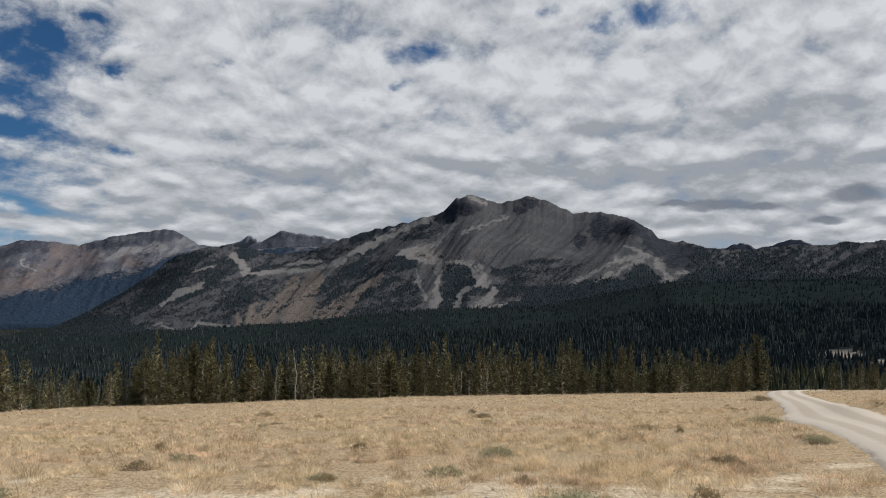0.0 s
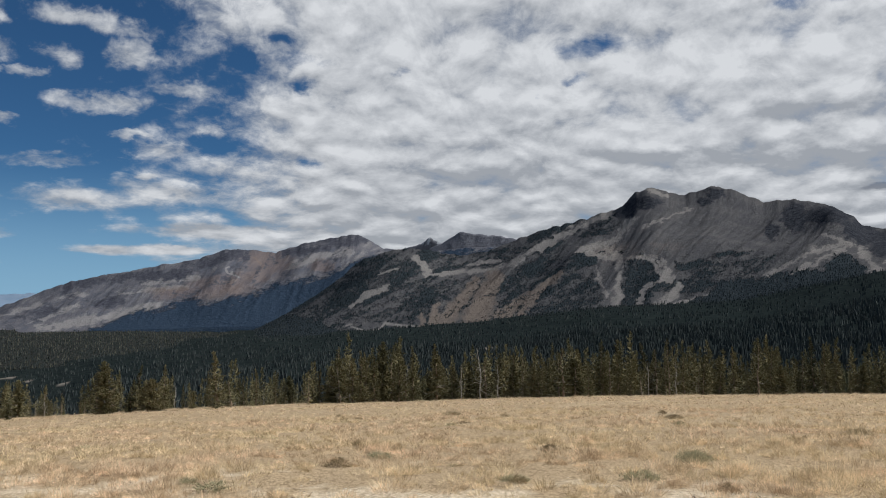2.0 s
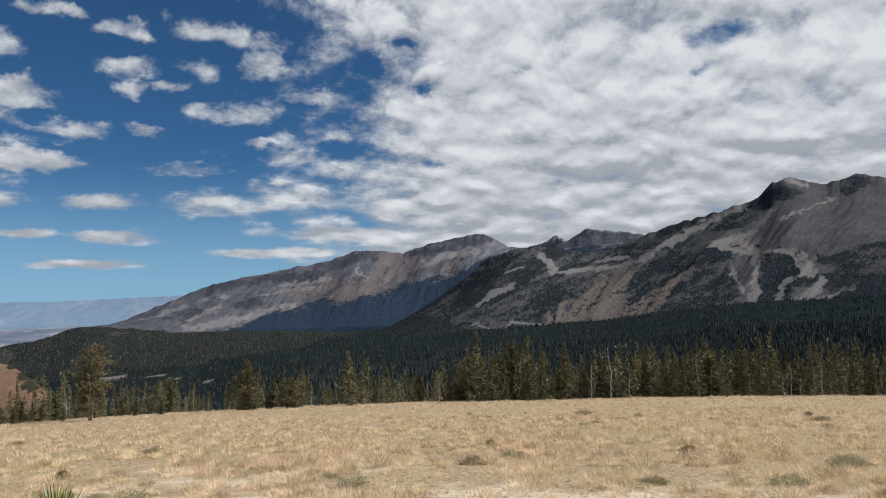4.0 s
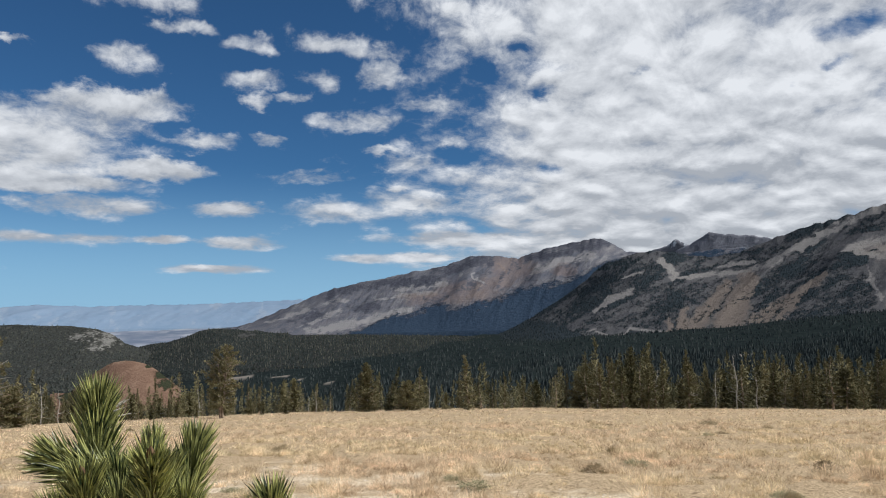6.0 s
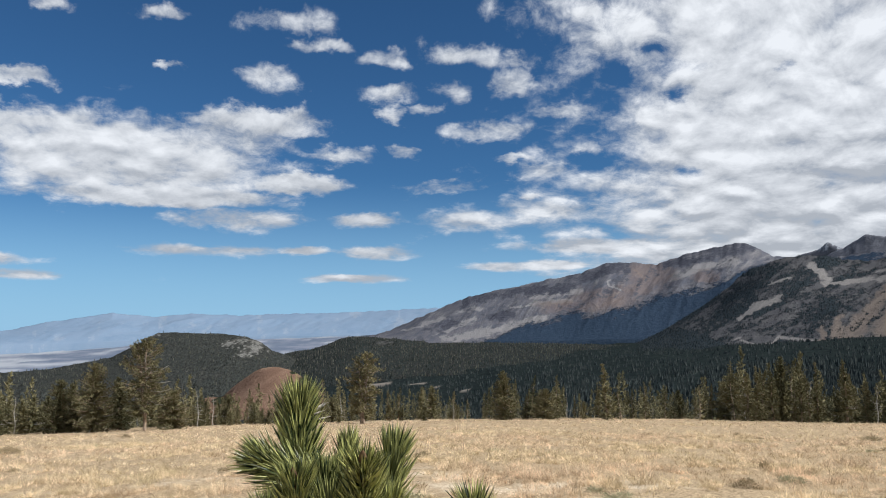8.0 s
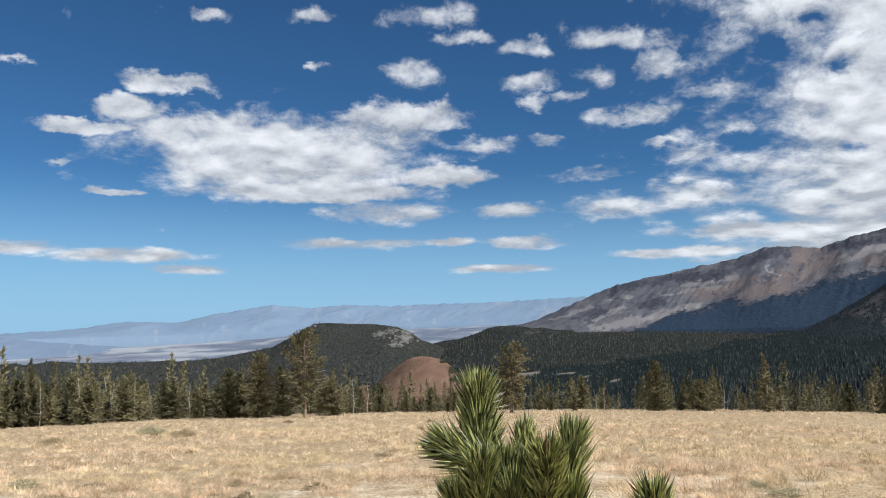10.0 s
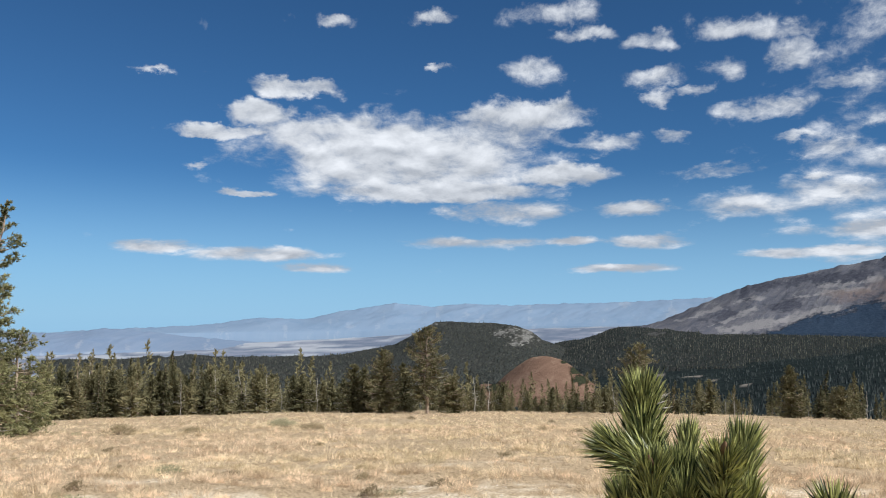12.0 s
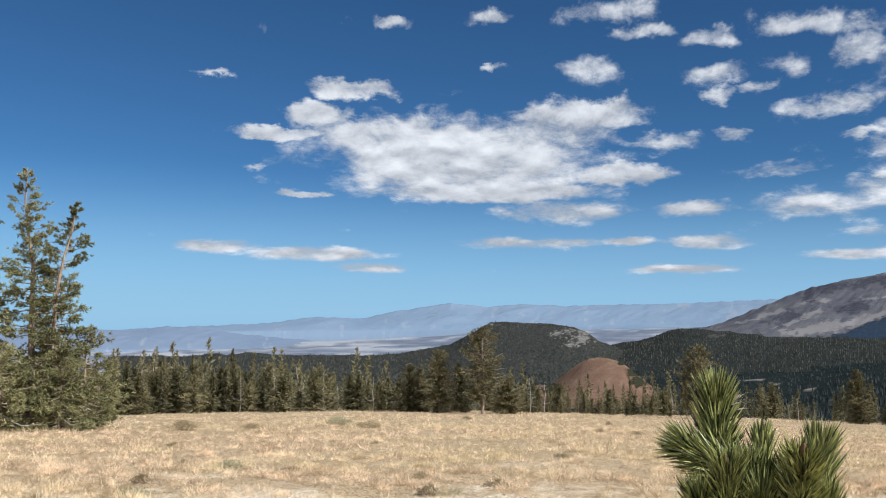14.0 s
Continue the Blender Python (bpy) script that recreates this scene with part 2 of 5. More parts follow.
def mountain_material(name, scree_a, scree_b, pale, wood_a, wood_b, rock_a, rock_b, grain=1.0, earth=(0.15, 0.112, 0.085), relief=9.0):
    """Bare scree, pale runs, brown earth, dark rock and woods, by the masks on the mesh and grain of its own."""
    mat, n, bsdf = surface(name)
    p = spot_of(n)
    fine, mid = n.noise(p, 0.055 * grain, 6.0, 0.7), n.noise(p, 0.009 * grain, 5.0, 0.6)
    uv = n.add("ShaderNodeUVMap").outputs[0]
    streak = n.noise(n.vec("MULTIPLY", uv, (1.0, 0.10, 1.0)), 0.05 * grain, 6.0, 0.65)
    run = n.math("ADD", n.math("MULTIPLY", streak, 0.5), n.math("MULTIPLY", mid, 0.5))
    crumb = n.math("SUBTRACT", n.noise(p, 0.17 * grain, 5.0, 0.75), 0.5)
    scree = n.mix(n.ramp(run, 0.36, 0.64), scree_a, scree_b)
    scree = n.mix(n.ramp(fine, 0.60, 0.78, 0.0, 0.45), scree, rock_a)
    warm = n.ramp(n.math("ADD", n.attr("warm"), n.math("MULTIPLY", n.math("SUBTRACT", run, 0.5), 1.1)), 0.25, 0.8)
    scree = n.mix(n.math("MULTIPLY", warm, 0.6), scree, earth)
    bright = n.mix(n.math("MULTIPLY", warm, 0.85), pale, earth)
    paleness = n.ramp(n.math("ADD", n.attr("pale"), n.math("ADD", n.math("MULTIPLY", crumb, 1.8), n.math("MULTIPLY", n.math("SUBTRACT", streak, 0.5), 0.9))), 0.2, 0.85)
    scree = n.mix(paleness, scree, bright)
    stone = n.mix(n.ramp(fine, 0.35, 0.7), rock_a, rock_b)
    rocky = n.ramp(n.math("ADD", n.attr("rock"), n.math("MULTIPLY", n.math("SUBTRACT", fine, 0.5), 1.3)), 0.3, 0.7)
    color = n.mix(rocky, scree, stone)
    woods = n.mix(n.ramp(n.noise(p, 0.12 * grain, 4.0, 0.7), 0.35, 0.65), wood_a, wood_b)
    woody = n.ramp(n.math("ADD", n.attr("woods"), n.math("ADD", n.math("MULTIPLY", n.math("SUBTRACT", fine, 0.5), 1.1), n.math("MULTIPLY", crumb, 1.7))), 0.32, 0.68)
    color = n.mix(woody, color, woods)
    n.put(bsdf.inputs["Base Color"], color)
    bumped(n, bsdf, n.math("ADD", fine, n.math("MULTIPLY", woody, 0.5)), 0.8, relief)
    return mat


def plant_material(name, dark, light, rough=0.7, spec=0.25, island=0.6, patch=0.8, thru=0.25, scale=0.7, relief=0.0):
    mat, n, bsdf = surface(name, rough, spec)
    geo = n.add("ShaderNodeNewGeometry")
    obj = n.add("ShaderNodeObjectInfo").outputs["Random"]
    fac = n.math("ADD", n.math("MULTIPLY", geo.outputs["Random Per Island"], island), n.math("MULTIPLY", obj, 1 - island))
    fac = n.math("ADD", fac, n.math("MULTIPLY", n.math("SUBTRACT", n.noise(geo.outputs["Position"], scale, 4.0, 0.62), 0.5), patch), clamp=True)
    color = n.mix(fac, dark, light)
    n.put(bsdf.inputs["Base Color"], color)
    if relief:
        bumped(n, bsdf, n.noise(n.vec("MULTIPLY", geo.outputs["Position"], (1.0, 1.0, 0.3)), 45.0, 3.0, 0.7), 1.0, relief)
    if thru:
        # thin blades let some of the sun through
        leaf, both = n.add("ShaderNodeBsdfTranslucent"), n.add("ShaderNodeMixShader")
        n.put(leaf.inputs[0], color)
        n.put(both.inputs[0], thru)
        n.tree.links.new(bsdf.outputs[0], both.inputs[1])
        n.tree.links.new(leaf.outputs[0], both.inputs[2])
        end = next(k for k in n.tree.nodes if k.bl_idname == "ShaderNodeOutputMaterial")
        n.tree.links.new(both.outputs[0], end.inputs[0])
    return mat


def bark_material(name, dark, light):
    mat, n, bsdf = surface(name)
    p = spot_of(n)
    g = n.noise(n.vec("MULTIPLY", p, (1.0, 1.0, 0.25)), 14.0, 5.0, 0.7)
    n.put(bsdf.inputs["Base Color"], n.mix(n.ramp(g, 0.35, 0.65), dark, light))
    bumped(n, bsdf, g, 0.7, 0.02)
    return mat


GROUND = ground_material()
NEEDLE = plant_material("needles", (0.032, 0.037, 0.020), (0.236, 0.203, 0.105), spec=0.03, island=0.5, thru=0.0)
# far needles are dim and bluish: cloud shade and haze in the colour
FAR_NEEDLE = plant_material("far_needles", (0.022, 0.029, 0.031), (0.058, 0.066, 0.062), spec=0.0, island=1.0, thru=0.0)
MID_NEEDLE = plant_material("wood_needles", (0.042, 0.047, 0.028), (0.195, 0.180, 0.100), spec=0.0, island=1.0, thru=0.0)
# distant needles likewise carry shade and blue haze in their colour
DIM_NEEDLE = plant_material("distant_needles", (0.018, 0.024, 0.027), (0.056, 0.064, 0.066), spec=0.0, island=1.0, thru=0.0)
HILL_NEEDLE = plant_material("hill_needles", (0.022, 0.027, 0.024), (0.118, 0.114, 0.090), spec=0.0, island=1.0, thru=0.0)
BARK = bark_material("bark", (0.15, 0.11, 0.08), (0.40, 0.31, 0.23))
DEADWOOD = bark_material("deadwood", (0.22, 0.20, 0.17), (0.46, 0.42, 0.36))
CLUMP_NEEDLE = plant_material("clump_needles", (0.052, 0.060, 0.028), (0.39, 0.362, 0.170), spec=0.1, island=0.7, thru=0.12)
SAGE = plant_material("sage_leaves", (0.27, 0.255, 0.15), (0.47, 0.43, 0.27), 0.8, 0.1, 0.8)


# ---- meshes ----
def np_mesh(name, verts, faces, mat, smooth=False):
    verts, faces = np.asarray(verts, np.float32), np.ascontiguousarray(faces, np.int32)
    me = bpy.data.meshes.new(name)
    me.vertices.add(len(verts))
    me.vertices.foreach_set("co", verts.ravel())
    k = faces.shape[1]
    me.loops.add(faces.size)
    me.loops.foreach_set("vertex_index", faces.ravel())
    me.polygons.add(len(faces))
    me.polygons.foreach_set("loop_start", np.arange(0, faces.size, k, dtype=np.int32))
    me.polygons.foreach_set("loop_total", np.full(len(faces), k, np.int32))
    me.polygons.foreach_set("use_smooth", np.full(len(faces), smooth))
    me.update(calc_edges=True)
    me.materials.append(mat)
    return me


def mask(me, name, values):
    me.attributes.new(name, "FLOAT", "POINT").data.foreach_set("value", np.asarray(values, np.float32).ravel())


def grid_faces(rows, cols, closed=False):
    i, j = np.meshgrid(np.arange(rows - 1), np.arange(cols if closed else cols - 1), indexing="ij")
    k = (j + 1) % cols
    return np.stack([i * cols + j, i * cols + k, (i + 1) * cols + k, (i + 1) * cols + j], -1).reshape(-1, 4)


class Soup:
    """Loose triangles, gathered and made into one mesh."""

    def __init__(self):
        self.v, self.f, self.n = [], [], 0

    def tris(self, pts):
        pts = np.asarray(pts, float).reshape(-1, 3)
        self.f.append(np.arange(self.n, self.n + len(pts)).reshape(-1, 3))
        self.v.append(pts)
        self.n += len(pts)

    def shape(self, v, f):
        self.v.append(np.asarray(v, float))
        self.f.append(np.asarray(f) + self.n)
        self.n += len(v)

    def tube(self, path, radii, sides=6):
        path = np.asarray(path, float)
        k = len(path)
        ang = np.arange(sides) * 2 * np.pi / sides
        tang = np.gradient(path, axis=0)
        tang /= np.linalg.norm(tang, axis=1)[:, None] + 1e-9
        ref = np.where(np.abs(tang[:, 2:3]) > 0.9, [[1.0, 0, 0]], [[0, 0, 1.0]])
        s = np.cross(tang, ref)
        s /= np.linalg.norm(s, axis=1)[:, None] + 1e-9
        u = np.cross(s, tang)
        ring = path[:, None] + np.asarray(radii)[:, None, None] * (np.cos(ang)[None, :, None] * s[:, None] + np.sin(ang)[None, :, None] * u[:, None])
        q = grid_faces(k, sides, True)
        self.shape(ring.reshape(-1, 3), np.concatenate([q[:, [0, 1, 2]], q[:, [0, 2, 3]]]))

    def mesh(self, name, mat, smooth=False):
        return np_mesh(name, np.concatenate(self.v), np.concatenate(self.f), mat, smooth)


def thing(name, me, label, category, group="", kind=""):
    return tagged(new(name, me), label, category, group, kind)


def part(name, me, parent, label=""):
    ob = new(name, me)
    ob.parent = parent
    return tagged(ob, label)


# ---- the ground: one sheet from the meadow to the horizon ----
EDGE = 75.0


def meadow_fall(a):
    return curve(a, [(-180, -0.06), (-110, -0.02), (-60, 0.03), (-30, 0.0525), (-18, 0.066), (-3, 0.077), (12, 0.0855), (25, 0.0885), (46, 0.0935), (82, 0.0935), (110, 0.07), (140, 0.0), (180, -0.06)])


TRACK_LINE = [(-1.5, -14), (1.5, -6), (5.2, 4), (9.3, 13), (10.9, 17), (14.5, 27.0), (17.6, 34.5), (21.6, 44.0), (27.0, 58.0), (33.0, 71.0), (42, 84)]


def track_gap(x, y):
    """Distance to the middle of the track."""
    gap = np.full(np.shape(x), 1e9)
    for (x0, y0), (x1, y1) in zip(TRACK_LINE, TRACK_LINE[1:]):
        vx, vy = x1 - x0, y1 - y0
        t = np.clip(((x - x0) * vx + (y - y0) * vy) / (vx * vx + vy * vy), 0, 1)
        gap = np.minimum(gap, np.hypot(x - x0 - t * vx, y - y0 - t * vy))
    return gap


def ground_height(a, r):
    x, y = polar(a, r)
    z = -meadow_fall(a) * np.minimum(r, 300) * np.where(np.abs(a) > 100, 1, 1)
    z = z - 0.00125 * np.clip(r - EDGE, 0, 60) ** 2
    low = curve(a, [(-180, 60), (-100, 90), (-60, 120), (-18, 92), (-10, 30), (0, 8), (8, -28), (17, -50), (26, -72), (34, -100), (44, -128), (52, -142), (60, -178), (100, -188), (130, -60), (180, 60)])
    reach = curve(a, [(10, 2300), (30, 1500), (40, 1000), (180, 1000)])
    far = -52 * step(r, 90, 420) * (1 - step(r, 500, reach)) + low * step(r, 150, reach) + curve(a, [(25, 0), (40, 75), (50, 70), (60, 62), (75, 12), (100, 0)]) * step(r, 2600, 4900)
    z = z * (1 - step(r, 110, 420)) + far
    z = z + (fbm(x / 90, y / 90, 5, 3) - 0.5) * 16 * step(r, 160, 700)
    z = z + (fbm(x / 3.0, y / 3.0, 3, 3) - 0.5) * 0.22 * (1 - step(r, 60, 140)) * step(track_gap(x, y), 1.8, 4.0) + (fbm(x / 16, y / 16, 8, 2) - 0.5) * 0.5 * step(r, 5, 25) * (1 - step(r, 40, 75))
    # low bank beside the track
    z = z + 0.9 * np.exp(-(((x - 23.0) / 5.0) ** 2 + ((y - 32.0) / 4.0) ** 2))
    return z


def sandy(x, y):
    """Where the grass is thin and gravel shows: 0 to 1."""
    thin = fbm(x / 1.5, y / 1.5, 101, 4, 0.6) * 0.62 + fbm(x / 8, y / 8, 103, 2) * 0.55
    near = 1 - step(np.hypot(x, y), 11, 24)
    return step(thin + 0.17 * near, 0.60, 0.84) * (0.35 + 0.65 * near)


def clearing(a, r):
    """Small pale openings in the forest: 1 inside."""
    m = np.zeros_like(a)
    for ca, cr, wa, wr in [(40.1, 1640, 1.0, 40), (37.8, 1580, 1.1, 36), (36.3, 1470, 0.5, 32), (34.5, 1330, 0.4, 30), (-28.3, 780, 1.4, 40), (-30.2, 740, 0.8, 26), (6.6, 1150, 1.2, 34)]:
        m = np.maximum(m, 1.2 - np.hypot((a - ca) / wa, (r - cr) / wr))
    return step(m + (fbm(a * 2.5, r / 14, 66, 3) - 0.5) * 1.1 * step(m, 0, 0.1), 0.25, 0.5)


def ground():
    a = np.concatenate([np.arange(-36, 94, 0.3), np.arange(94, 324, 3.0)])
    r = np.concatenate([[0.0, 1.0, 2.0, 3.2, 4.5], np.geomspace(5.5, 4900, 195)])
    rr, aa = np.meshgrid(r, a, indexing="ij")
    wrap = (aa + 180) % 360 - 180
    x, y = polar(wrap, rr)
    me = np_mesh("ground", np.stack([x, y, ground_height(wrap, rr)], -1).reshape(-1, 3), grid_faces(len(r), len(a), True)[:, ::-1], GROUND, True)
    ragged = (fbm(x / 9, y / 9, 21, 3) - 0.5) * 10
    mask(me, "meadow", 1 - step(rr + ragged, EDGE + 2, EDGE + 10))
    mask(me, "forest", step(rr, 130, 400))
    vx = fbm(wrap / 3.0, rr / 260, 61, 4)
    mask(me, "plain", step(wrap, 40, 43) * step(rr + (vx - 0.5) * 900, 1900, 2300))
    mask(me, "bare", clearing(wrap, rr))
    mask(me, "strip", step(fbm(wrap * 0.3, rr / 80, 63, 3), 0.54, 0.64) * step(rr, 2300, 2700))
    mask(me, "sandy", sandy(x, y))
    thing("ground", me, "dry mountain meadow falling away to forest and valley", "ground", kind="structure")


ground()


# ---- mountains ----
def massif(name, label, crest, rc, rb, foot, a0, a1, da, rows, mat, seed, rough=1.0, masks=None, power=1.25, back=0.10, spur=1.0, gully=0.5, blur=1.6, fine=1.0, form=None):
    """A mountain whose skyline runs through crest = [(azimuth, elevation)], at rc metres, and whose foot lies at rb."""
    a = np.arange(a0, a1, da)
    s = np.concatenate([np.linspace(0, 1, rows), 1 + back * np.linspace(0.1, 1, 8)])
    ss, aa = np.meshgrid(s, a, indexing="ij")
    top = rc * np.tan(np.radians(curve(a, crest))) + EYE
    soft_k = max(3, int(blur / da))
    ker = np.hanning(2 * soft_k + 1)
    soft = np.convolve(np.pad(top, soft_k, "edge"), ker / ker.sum(), "valid")
    crag = top - soft + rc * np.radians((fbm(a * 2.2, a * 0 + seed, seed, 4) - 0.5) * 0.28 * rough)
    low = rb * np.tan(np.radians(curve(a, foot))) + EYE
    r = rb + (rc - rb) * ss
    up = np.clip(ss, 0, 1)
    # spurs run down and to the left of the fall line
    lean = aa - (1 - up) * gully * 6
    rib = ridged(lean * 0.24 + 40, up * 1.0, seed + 3, 4, 0.4) - 0.55
    small = ridged(lean * 1.3, up * 4.0, seed + 9, 5) - 0.55
    span = np.maximum(soft - low, 4)
    z = low + span * up**power
    keep = np.sin(np.pi * np.clip(up, 0, 1)) ** 0.8
    z = z + spur * keep * span * (0.24 * rib + 0.07 * fine * small)
    if form:
        z = z + keep * span * form(aa, up)
    z = z + crag * up**9
    z = np.where(ss > 1, soft + crag - (ss - 1) * (rc - rb) * 0.75, z)
    z = np.where(ss <= 0.001, low - 90, z)
    x, y = polar(aa, r)
    me = np_mesh(name, np.stack([x, y, z], -1).reshape(-1, 3), grid_faces(len(s), len(a))[:, ::-1], mat, True)
    uv = me.uv_layers.new(name="UVMap")
    loops = np.empty(len(me.loops), np.int32)
    me.loops.foreach_get("vertex_index", loops)
    co = np.stack([np.radians(lean) * rc, r], -1).reshape(-1, 2)[loops]
    uv.data.foreach_set("uv", co.astype(np.float32).ravel())
    seen_el = np.degrees(np.arctan2(z - EYE, r))
    found = masks(aa, seen_el, up, lean, seed) if masks else {}
    for key in ("woods", "pale", "rock", "warm"):
        mask(me, key, found.get(key, np.zeros_like(aa)))
    ob = thing(name, me, label, "hill" if "hill" in name or "cone" in name else "mountain", kind="structure" if rc > 4200 else "")
    return ob, (aa, r, z, found.get("woods", np.zeros_like(aa)))


def blobs(a, e, spots):
    """1 and more inside the ellipses (azimuth, elevation, half width, half height), 0.5 on their rims."""
    m = np.full_like(a, -1.0)
    for ca, ce, ra, re in spots:
        m = np.maximum(m, 0.5 + (1 - np.hypot((a - ca) / ra, (e - ce) / re)) * 1.1)
    return m


def bands(a, e, lines):
    """The same for strips from one place to another, of the given half width."""
    m = np.full_like(a, -1.0)
    for a0, e0, a1, e1, wide in lines:
        va, ve = a1 - a0, e1 - e0
        t = np.clip(((a - a0) * va + (e - e0) * ve) / (va * va + ve * ve), 0, 1)
        d = np.hypot(a - a0 - t * va, e - e0 - t * ve)
        m = np.maximum(m, 0.5 + (1 - d / (wide * (0.75 + 0.5 * t))) * 0.8)
    return m


def even(f):
    return (f - f.mean()) / f.std()


# where the mountain is swept bare by pale runs, wooded, rocky or painted in shade
UPPER_RUNS = [(16.4, 0.31, 15.0, 1.11, 0.14), (15.4, 1.18, 13.9, 1.66, 0.25), (11.8, 3.83, 11.0, 2.85, 0.3), (10.9, 2.47, 8.4, 2.83, 0.16), (10.1, 2.57, 6.3, 2.94, 0.18), (6.3, 2.94, 4.4, 3.6, 0.2),
              (6.7, 2.59, 3.2, 4.55, 0.18), (3.2, 4.55, 0.1, 6.0, 0.18), (0.1, 6.0, -1.7, 6.73, 0.18), (3.8, 4.08, 2.2, 4.88, 0.26), (8.2, 3.3, 6.0, 3.6, 0.14), (14.5, 2.6, 13.2, 2.9, 0.1)]
BOWL_RUNS = [(0.7, 4.12, -1.9, 4.85, 0.26), (-1.9, 4.85, -2.9, 6.11, 0.3), (-1.1, 4.53, -2.1, 3.56, 0.35), (-2.1, 3.56, -2.0, 0.64, 0.30), (0.1, 4.05, -2.1, 3.52, 0.21), (-2.7, 3.69, -4.3, 3.54, 0.18),
             (-4.3, 3.54, -5.0, 2.22, 0.21), (-4.9, 3.47, -5.3, 2.22, 0.28), (-3.9, 1.75, -3.3, 0.65, 0.21), (-3.7, 1.74, -5.6, 2.23, 0.14), (-6.1, 1.76, -5.3, 0.86, 0.33), (-5.3, 0.86, -4.7, 0.35, 0.3),
             (-8.3, 1.28, -5.7, 0.36, 0.11), (-0.6, 3.04, -1.2, 1.02, 0.13), (-5.4, 7.68, -4.1, 8.22, 0.18), (-6.9, 6.9, -3.9, 5.73, 0.09)]
RIGHT_RUNS = [(-16.2, 4.23, -14.2, 3.78, 0.19), (-14.2, 3.78, -11.4, 2.33, 0.17), (-16.1, 3.92, -13.0, 2.49, 0.19), (-16.8, 4.22, -17.3, 3.2, 0.23), (-17.3, 3.2, -17.8, 2.49, 0.23), (-14.9, 4.84, -16.4, 4.15, 0.11),
              (-13.1, 1.73, -12.0, 1.3, 0.09), (-18.2, 3.08, -19.0, 2.93, 0.14), (-19.2, 2.78, -19.9, 2.63, 0.14)]
BROWN_FANS = [(6.3, 2.4, 7.6, -0.24, 0.82), (7.7, 2.07, 9.8, -0.64, 0.46), (1.8, 2.54, 5.7, -0.22, 0.28), (2.8, 1.95, 6.2, -0.3, 0.28), (3.2, 1.28, 4.7, -0.29, 0.2), (10.4, 0.49, 10.5, -0.88, 0.3), (11.4, -0.13, 11.3, -1.03, 0.25)]
ROADS = [(16.6, -0.96, 16.2, -0.8, 0.07), (16.2, -0.99, 15.4, -1.28, 0.08), (15.4, -1.28, 14.3, -1.24, 0.08), (14.3, -1.24, 13.9, -0.75, 0.08), (13.9, -0.79, 11.9, -1.04, 0.12), (11.9, -1.04, 9.8, -1.14, 0.12)]
WOOD_SPOTS = [(0.5, 3.5, 1.29, 0.5), (-2.1, 3.37, 0.54, 0.32), (-3.7, 2.68, 1.29, 0.93), (0.5, 1.39, 1.5, 1.29), (-2.9, 1.35, 0.71, 0.93), (-4.7, 1.6, 1.29, 0.29), (-3.9, 0.85, 0.36, 0.57), (-6.8, 1.65, 1.96, 0.43),
              (-9.3, 3.79, 1.07, 0.12), (-7.3, 3.21, 1.43, 0.17), (-6.6, 3.09, 0.86, 0.25), (3.1, 0.77, 1.79, 0.79)]
LEFT_SPOTS = [(13.8, 3.09, 2.36, 1.21), (16.0, 1.92, 2.36, 1.0), (12.3, 1.23, 2.14, 0.93), (17.4, 0.78, 2.86, 0.71), (7.8, 3.23, 2.14, 0.36), (5.5, 2.1, 1.0, 0.57), (2.8, 3.12, 1.96, 0.79), (4.4, 4.26, 2.5, 0.36),
              (0.1, 5.5, 1.43, 0.36), (2.5, 5.85, 1.43, 0.29), (10.8, -0.27, 0.36, 0.86), (8.5, 0.71, 0.36, 0.5), (-1.5, 3.95, 1.07, 0.14)]
# dark crags; the spots near -13 and -12 paint the flank's shade
ROCK_AND_SHADE = [(-3.8, 7.29, 1.36, 0.39), (-3.0, 6.74, 0.5, 0.5), (-13.3, 5.95, 0.9, 0.95), (-11.8, 5.14, 0.4, 0.6), (-15.3, 6.05, 1.64, 0.64), (-16.8, 5.08, 0.93, 0.71), (-8.5, 7.74, 0.6, 0.3), (-7.7, 7.28, 0.5, 0.25),
             (-18.9, 4.12, 1.79, 0.93), (-17.5, 4.51, 1.07, 0.5)]
TREE_LINE = [(-40, 2.6), (-24, 2.8), (-20.3, 3.36), (-18.2, 2.5), (-17.3, 2.3), (-16.2, 3.5), (-15.4, 3.4), (-14.9, 2.7), (-13.1, 2.34), (-11.2, 2.06), (-8.7, 2.0), (-7.7, 0.9), (-5.6, 0.21), (-3.5, 0.34), (0.0, 0.0), (2.4, -0.03),
             (4.7, -0.4), (7.7, -0.89), (9.8, -1.25), (11.9, -1.27), (13.7, -1.5), (16.6, -1.51), (19.4, -0.35), (27, 0.6)]


